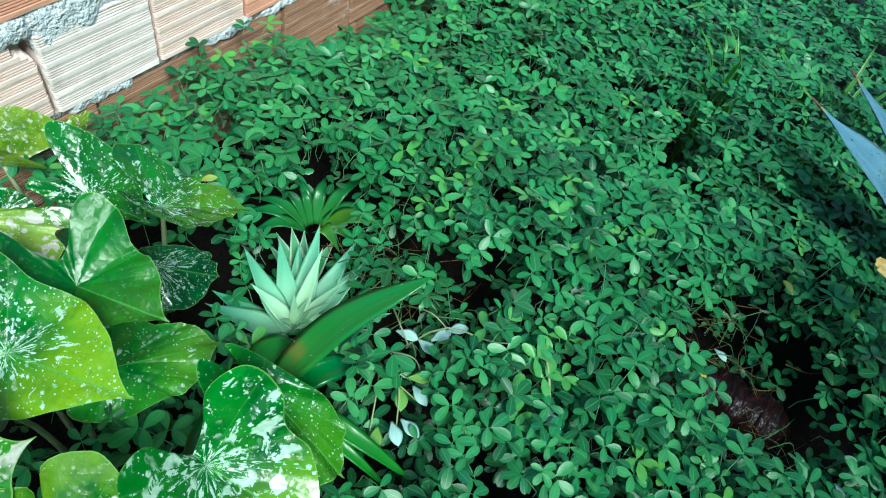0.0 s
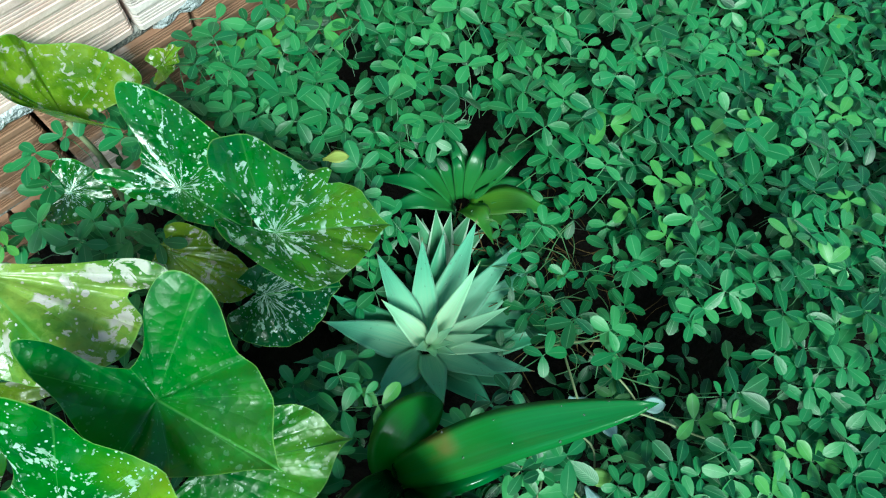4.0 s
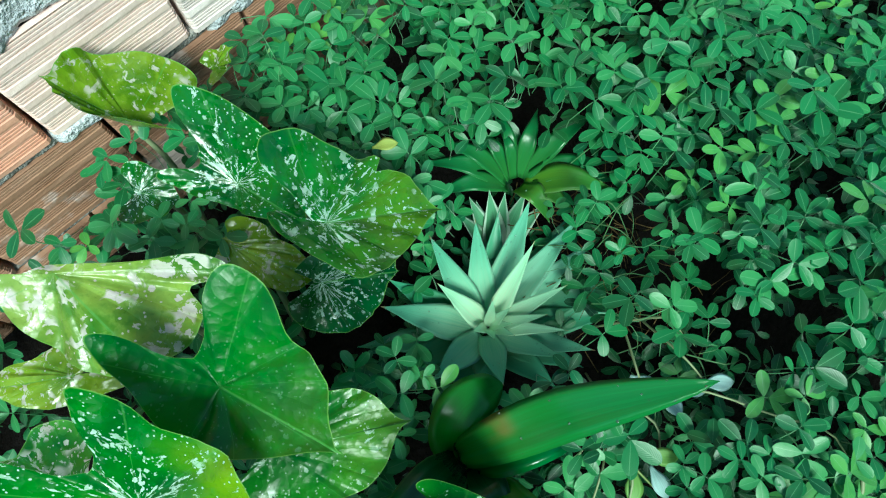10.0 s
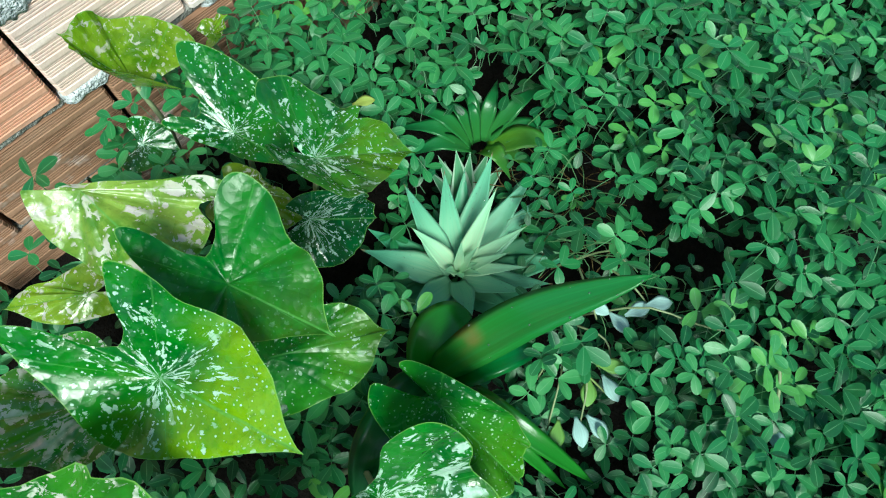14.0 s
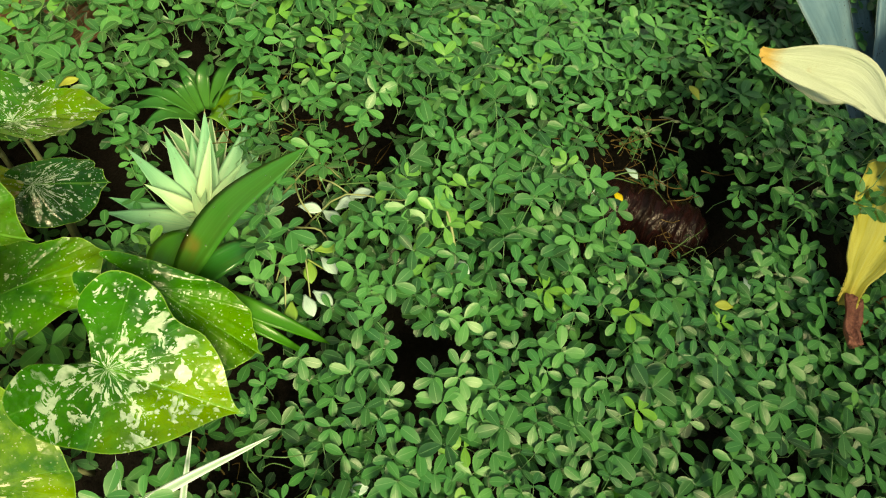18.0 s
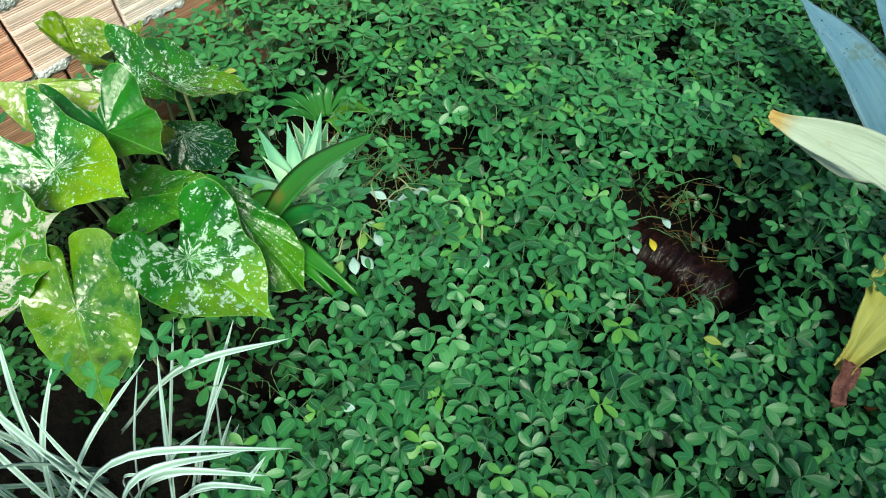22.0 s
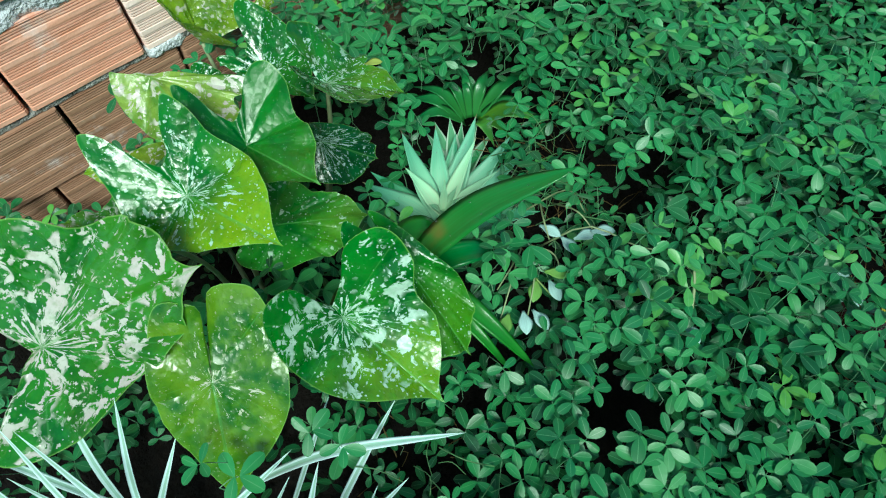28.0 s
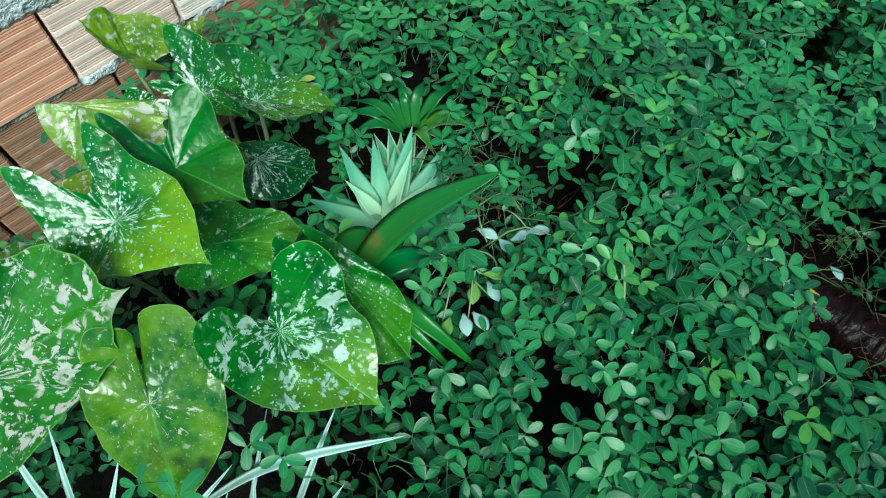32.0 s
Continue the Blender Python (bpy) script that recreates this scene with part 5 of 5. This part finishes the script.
            line = bezier([p - d - Vector((0, 0, 0.02)), p + Vector((rng.gauss(0, 0.006), rng.gauss(0, 0.006), 0.01)), p + d - Vector((0, 0, 0.012))], 7)
            o, r = len(verts), rng.uniform(0.0007, 0.0013)
            for n_, c in enumerate(line):
                for a in (0, 2.1, 4.2):
                    verts.append(c + Vector((r * math.cos(a), r * math.sin(a) * 0.7, r * math.sin(a))))
                if n_:
                    b = o + n_ * 3
                    faces += [(b - 3 + j, b - 3 + (j + 1) % 3, b + (j + 1) % 3, b + j) for j in range(3)]
    part("runners", mesh_of("runners", verts, faces, RUNNER), tangle)["kind"] = "stuff"


build_sprigs()


# ---- groundcover of four-leaflet leaves ----
def leaf_arrays(seed, fine=True):
    """Vertices, quads and uvs of one leaf: two pairs of oval leaflets on a thin stalk."""
    rng = random.Random(seed)
    stations = ((0.0, 0.08), (0.14, 0.42), (0.36, 0.84), (0.60, 1.0), (0.82, 0.86), (0.95, 0.50), (1.0, 0.10)) if fine else ((0.0, 0.08), (0.3, 0.75), (0.62, 1.0), (0.9, 0.68), (1.0, 0.08))
    verts, faces, uvs = [], [], []
    for k in range(4):
        front = k < 2
        turn = (rng.uniform(27, 46) if front else rng.uniform(98, 130)) * (1 if k % 2 else -1)
        turn = radians(turn)
        base = Vector((0, 0.006 if front else -0.002, 0))
        length = 0.044 * rng.uniform(0.88, 1.08) * (1.0 if front else 0.9)
        wide = length * rng.uniform(0.24, 0.285)
        rise, fold, curl = radians(rng.uniform(-6, 16)), rng.uniform(0.08, 0.38), rng.uniform(0.05, 0.35)
        roll = radians(rng.uniform(-16, 16))
        spin = Matrix.Rotation(-turn, 3, "Z") @ Matrix.Rotation(rise, 3, "X") @ Matrix.Rotation(roll, 3, "Y")
        o = len(verts)
        for t, w in stations:
            for x in (-1, 0, 1):
                p = Vector((x * w * wide, t * length, abs(x) * w * wide * fold - curl * length * t * t * 0.6))
                verts.append(base + spin @ p)
                uvs.append((0.5 + 0.5 * x, t))
        for i in range(len(stations) - 1):
            for x in (0, 1):
                q = o + i * 3 + x
                faces.append((q, q + 1, q + 4, q + 3))
    if not fine:
        return np.array(verts), np.array(faces), np.array(uvs)
    o = len(verts)
    bend = rng.uniform(-0.02, 0.02)
    for y, z in ((0.004, 0.0), (-0.012, -0.012), (-0.03 + bend, -0.06), (-0.02 + bend, -0.11)):
        for q in (0, 2.1, 4.2):
            verts.append(Vector((0.0011 * math.cos(q), y + 0.0011 * math.sin(q), z)))
            uvs.append((0.5, 0.5))
    for i in range(3):
        for j in range(3):
            faces.append((o + i * 3 + j, o + i * 3 + (j + 1) % 3, o + i * 3 + 3 + (j + 1) % 3, o + i * 3 + 3 + j))
    return np.array(verts), np.array(faces), np.array(uvs)


HOLLOWS = [  # x, y, reach, how bare: places where the cover opens
    (0.01, -0.01, 0.115, 1.0), (0.155, 0.11, 0.055, 1.0), (0.205, 0.070, 0.048, 1.0), (0.10, 0.165, 0.04, 1.0), (0.195, 0.125, 0.04, 1.0), (-0.31, -0.38, 0.05, 0.6), (-0.145, -0.28, 0.045, 0.8), (-0.125, -0.35, 0.035, 0.7), (0.11, 0.090, 0.055, 1.0), (0.225, -0.04, 0.045, 0.72), (0.175, -0.11, 0.035, 0.7), (0.20, -0.18, 0.03, 0.6),
    (0.43, -0.68, 0.085, 1.0), (0.348, -0.672, 0.034, 1.0), (0.435, -0.75, 0.08, 1.0), (0.44, -0.84, 0.08, 1.0), (0.53, -0.69, 0.045, 0.85), (0.20, -1.50, 0.06, 0.7), (0.42, -1.22, 0.04, 0.6), (0.08, -0.75, 0.03, 0.7), (-0.16, -0.13, 0.09, 0.85), (0.07, -0.22, 0.06, 0.6), (-0.05, -0.29, 0.05, 0.6), (0.13, -0.26, 0.05, 0.65), (-0.12, 0.17, 0.11, 0.95), (-0.12, 0.28, 0.07, 0.7), (-0.215, 0.425, 0.055, 0.9), (0.36, -0.76, 0.085, 0.95), (0.35, -0.86, 0.055, 0.8), (0.55, -0.79, 0.06, 0.55), (0.57, -0.70, 0.05, 0.6),
    (0.88, -1.20, 0.18, 1.0), (0.44, -1.09, 0.05, 0.7), (0.50, -1.24, 0.05, 0.35), (0.62, -1.45, 0.10, 0.8), (-0.40, -0.26, 0.10, 0.7), (-0.66, -0.26, 0.20, 1.0),
]
MOUNDS = [(0.60, -1.08, 0.08, 0.05), (0.58, -1.09, 0.09, 0.06), (0.62, -1.13, 0.15, 0.13), (0.58, -0.94, 0.12, 0.10), (0.55, -1.20, 0.12, 0.08), (0.35, 0.25, 0.3, 0.02), (0.43, -0.30, 0.25, 0.03)]


def bare(x, y):
    most = 0.0
    for hx, hy, reach, amount in HOLLOWS:
        d = math.hypot(x - hx, y - hy) / reach
        if d < 1.35:
            most = max(most, amount * min(1.0, (1.35 - d) / 0.5))
    # under the arums only a low, thin cover
    rim = -0.12 if y < 0.3 else -0.20
    if x < rim and y > -0.5:
        most = max(most, 0.62 * min(1.0, (rim - x) / 0.12) * min(1.0, (y + 0.5) / 0.15))
    return most


def cover_height(x, y):
    h = 0.335 + 0.05 * noise.noise(Vector((x * 2.1, y * 2.1, 1.3))) + 0.03 * noise.noise(Vector((x * 6, y * 6, 7.7)))
    for mx, my, reach, more in MOUNDS:
        d = math.hypot(x - mx, y - my) / reach
        h += more * max(0.0, 1 - d * d) if d < 1 else 0.0
    if x > 0.4 and y > 0.28:  # lower towards the wall
        h *= 1 - 0.5 * min(1.0, (y - 0.28) / 0.2) * min(1.0, (x - 0.4) / 0.15) * max(0.0, min(1.0, (1.0 - x) / 0.12))
    return h * (1 - 0.62 * bare(x, y))


def build_cover():
    rng = random.Random(21)
    kinds = [leaf_arrays(s) for s in range(10)]
    plain = [leaf_arrays(s, False) for s in range(10)]
    places = []
    cell = 0.0315
    x0, x1, y0, y1 = -1.0, 2.4, -2.0, 0.53
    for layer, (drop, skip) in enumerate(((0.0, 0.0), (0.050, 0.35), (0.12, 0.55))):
        ny = int((y1 - y0) / cell)
        for iy in range(ny):
            for ix in range(int((x1 - x0) / cell)):
                x, y = x0 + (ix + 0.15 + 0.7 * rng.random()) * cell, y0 + (iy + 0.15 + 0.7 * rng.random()) * cell
                far = max(0.0, math.hypot(x - 0.2, y + 0.4) - 1.3)
                if rng.random() < skip + min(0.35, far * 0.12) * (1 if layer else 0.5):
                    continue
                gap = bare(x, y)
                if rng.random() < gap * (1.05, 0.92, 0.72)[layer]:
                    continue
                if noise.noise(Vector((x * 9, y * 9, 3.1))) > (0.35 if y < -0.15 and x < 0.8 else 0.46) and layer < 2:
                    continue
                if y > 0.505:
                    continue
                z = cover_height(x, y) - drop + rng.gauss(0, 0.014)
                places.append((x, y, z, layer))
    # single larger leaves under the arums and over the grass
    for x, y, z in ((-0.444, -0.272, 0.445), (-0.349, -0.009, 0.36), (-0.281, 0.375, 0.36), (-0.215, 0.315, 0.36), (-0.235, 0.345, 0.35), (-0.019, 0.450, 0.34), (-0.024, 0.373, 0.33), (-0.561, -0.224, 0.46), (-0.367, 0.452, 0.35), (0.02, 0.46, 0.35), (-0.05, 0.42, 0.33), (0.49, -1.135, 0.405), (0.53, -1.06, 0.42), (0.545, -1.12, 0.43), (0.58, -1.09, 0.45), (0.50, -1.035, 0.40), (0.57, -1.15, 0.44), (0.60, -1.05, 0.45)):
        places.append((x, y, z, 0))
        places.append((x + 0.02, y - 0.03, z - 0.03, 0))
    near = sorted(range(len(places)), key=lambda i: math.hypot(places[i][0] - 0.33, places[i][1] + 0.25) + 9 * (places[i][3] > 0))[:300]
    single = set(near)
    cover = thing("peanut_groundcover", (0.3, -0.5, 0.0), "dense bright green groundcover with four-part oval leaves", "groundcover", kind="stuff")
    meshes = {}
    vs, fs, us, tones, base = [], [], [], [], 0
    for i, (x, y, z, layer) in enumerate(places):
        k = rng.randrange(len(kinds))
        size = rng.uniform(0.48, 0.80) * (1.15 if layer == 0 and rng.random() < 0.2 else 1.0)
        lean = radians(min(50, abs(rng.gauss(0, 13 + 7 * layer))))
        m = Matrix.Translation((x, y, max(z, 0.03))) @ Matrix.Rotation(rng.uniform(0, 6.283), 4, "Z") @ Matrix.Rotation(lean, 4, "X") @ Matrix.Rotation(rng.uniform(0, 6.283), 4, "Z") @ Matrix.Scale(size, 4)
        # deeper layers get a lower tone: shade below the canopy, put into the colour
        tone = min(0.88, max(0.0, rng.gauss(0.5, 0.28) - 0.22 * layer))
        if layer == 0 and rng.random() < 0.03:
            tone = rng.uniform(0.92, 1.0)
        v, f, u = kinds[k] if layer == 0 and math.hypot(x - 0.2, y + 0.4) < 1.3 else plain[k]
        if i in single:
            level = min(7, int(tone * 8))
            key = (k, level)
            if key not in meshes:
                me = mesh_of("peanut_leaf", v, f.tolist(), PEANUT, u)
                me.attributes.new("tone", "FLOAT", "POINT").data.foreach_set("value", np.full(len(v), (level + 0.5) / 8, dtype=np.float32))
                meshes[key] = me
            ob = new("leaf", meshes[key])
            ob.parent = cover
            ob.matrix_parent_inverse = Matrix.Translation(cover.location).inverted()
            ob.matrix_basis = m
            continue
        mm = np.array(m)
        vs.append(v @ mm[:3, :3].T + mm[:3, 3])
        fs.append(f + base)
        us.append(u)
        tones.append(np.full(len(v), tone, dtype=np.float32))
        base += len(v)
    v, f, u = np.concatenate(vs), np.concatenate(fs), np.concatenate(us)
    me = bpy.data.meshes.new("leaf_mass")
    me.vertices.add(len(v))
    me.vertices.foreach_set("co", v.astype(np.float32).ravel())
    me.loops.add(f.size)
    me.loops.foreach_set("vertex_index", f.astype(np.int32).ravel())
    me.polygons.add(len(f))
    me.polygons.foreach_set("loop_start", np.arange(0, f.size, 4, dtype=np.int32))
    me.polygons.foreach_set("loop_total", np.full(len(f), 4, dtype=np.int32))
    me.update(calc_edges=True)
    me.uv_layers.new(name="UVMap").data.foreach_set("uv", u[f.ravel()].astype(np.float32).ravel())
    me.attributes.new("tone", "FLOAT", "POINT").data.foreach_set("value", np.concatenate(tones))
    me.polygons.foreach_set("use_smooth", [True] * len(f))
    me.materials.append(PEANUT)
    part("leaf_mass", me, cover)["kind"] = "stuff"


build_cover()
build_wall()
build_sky_blocker()
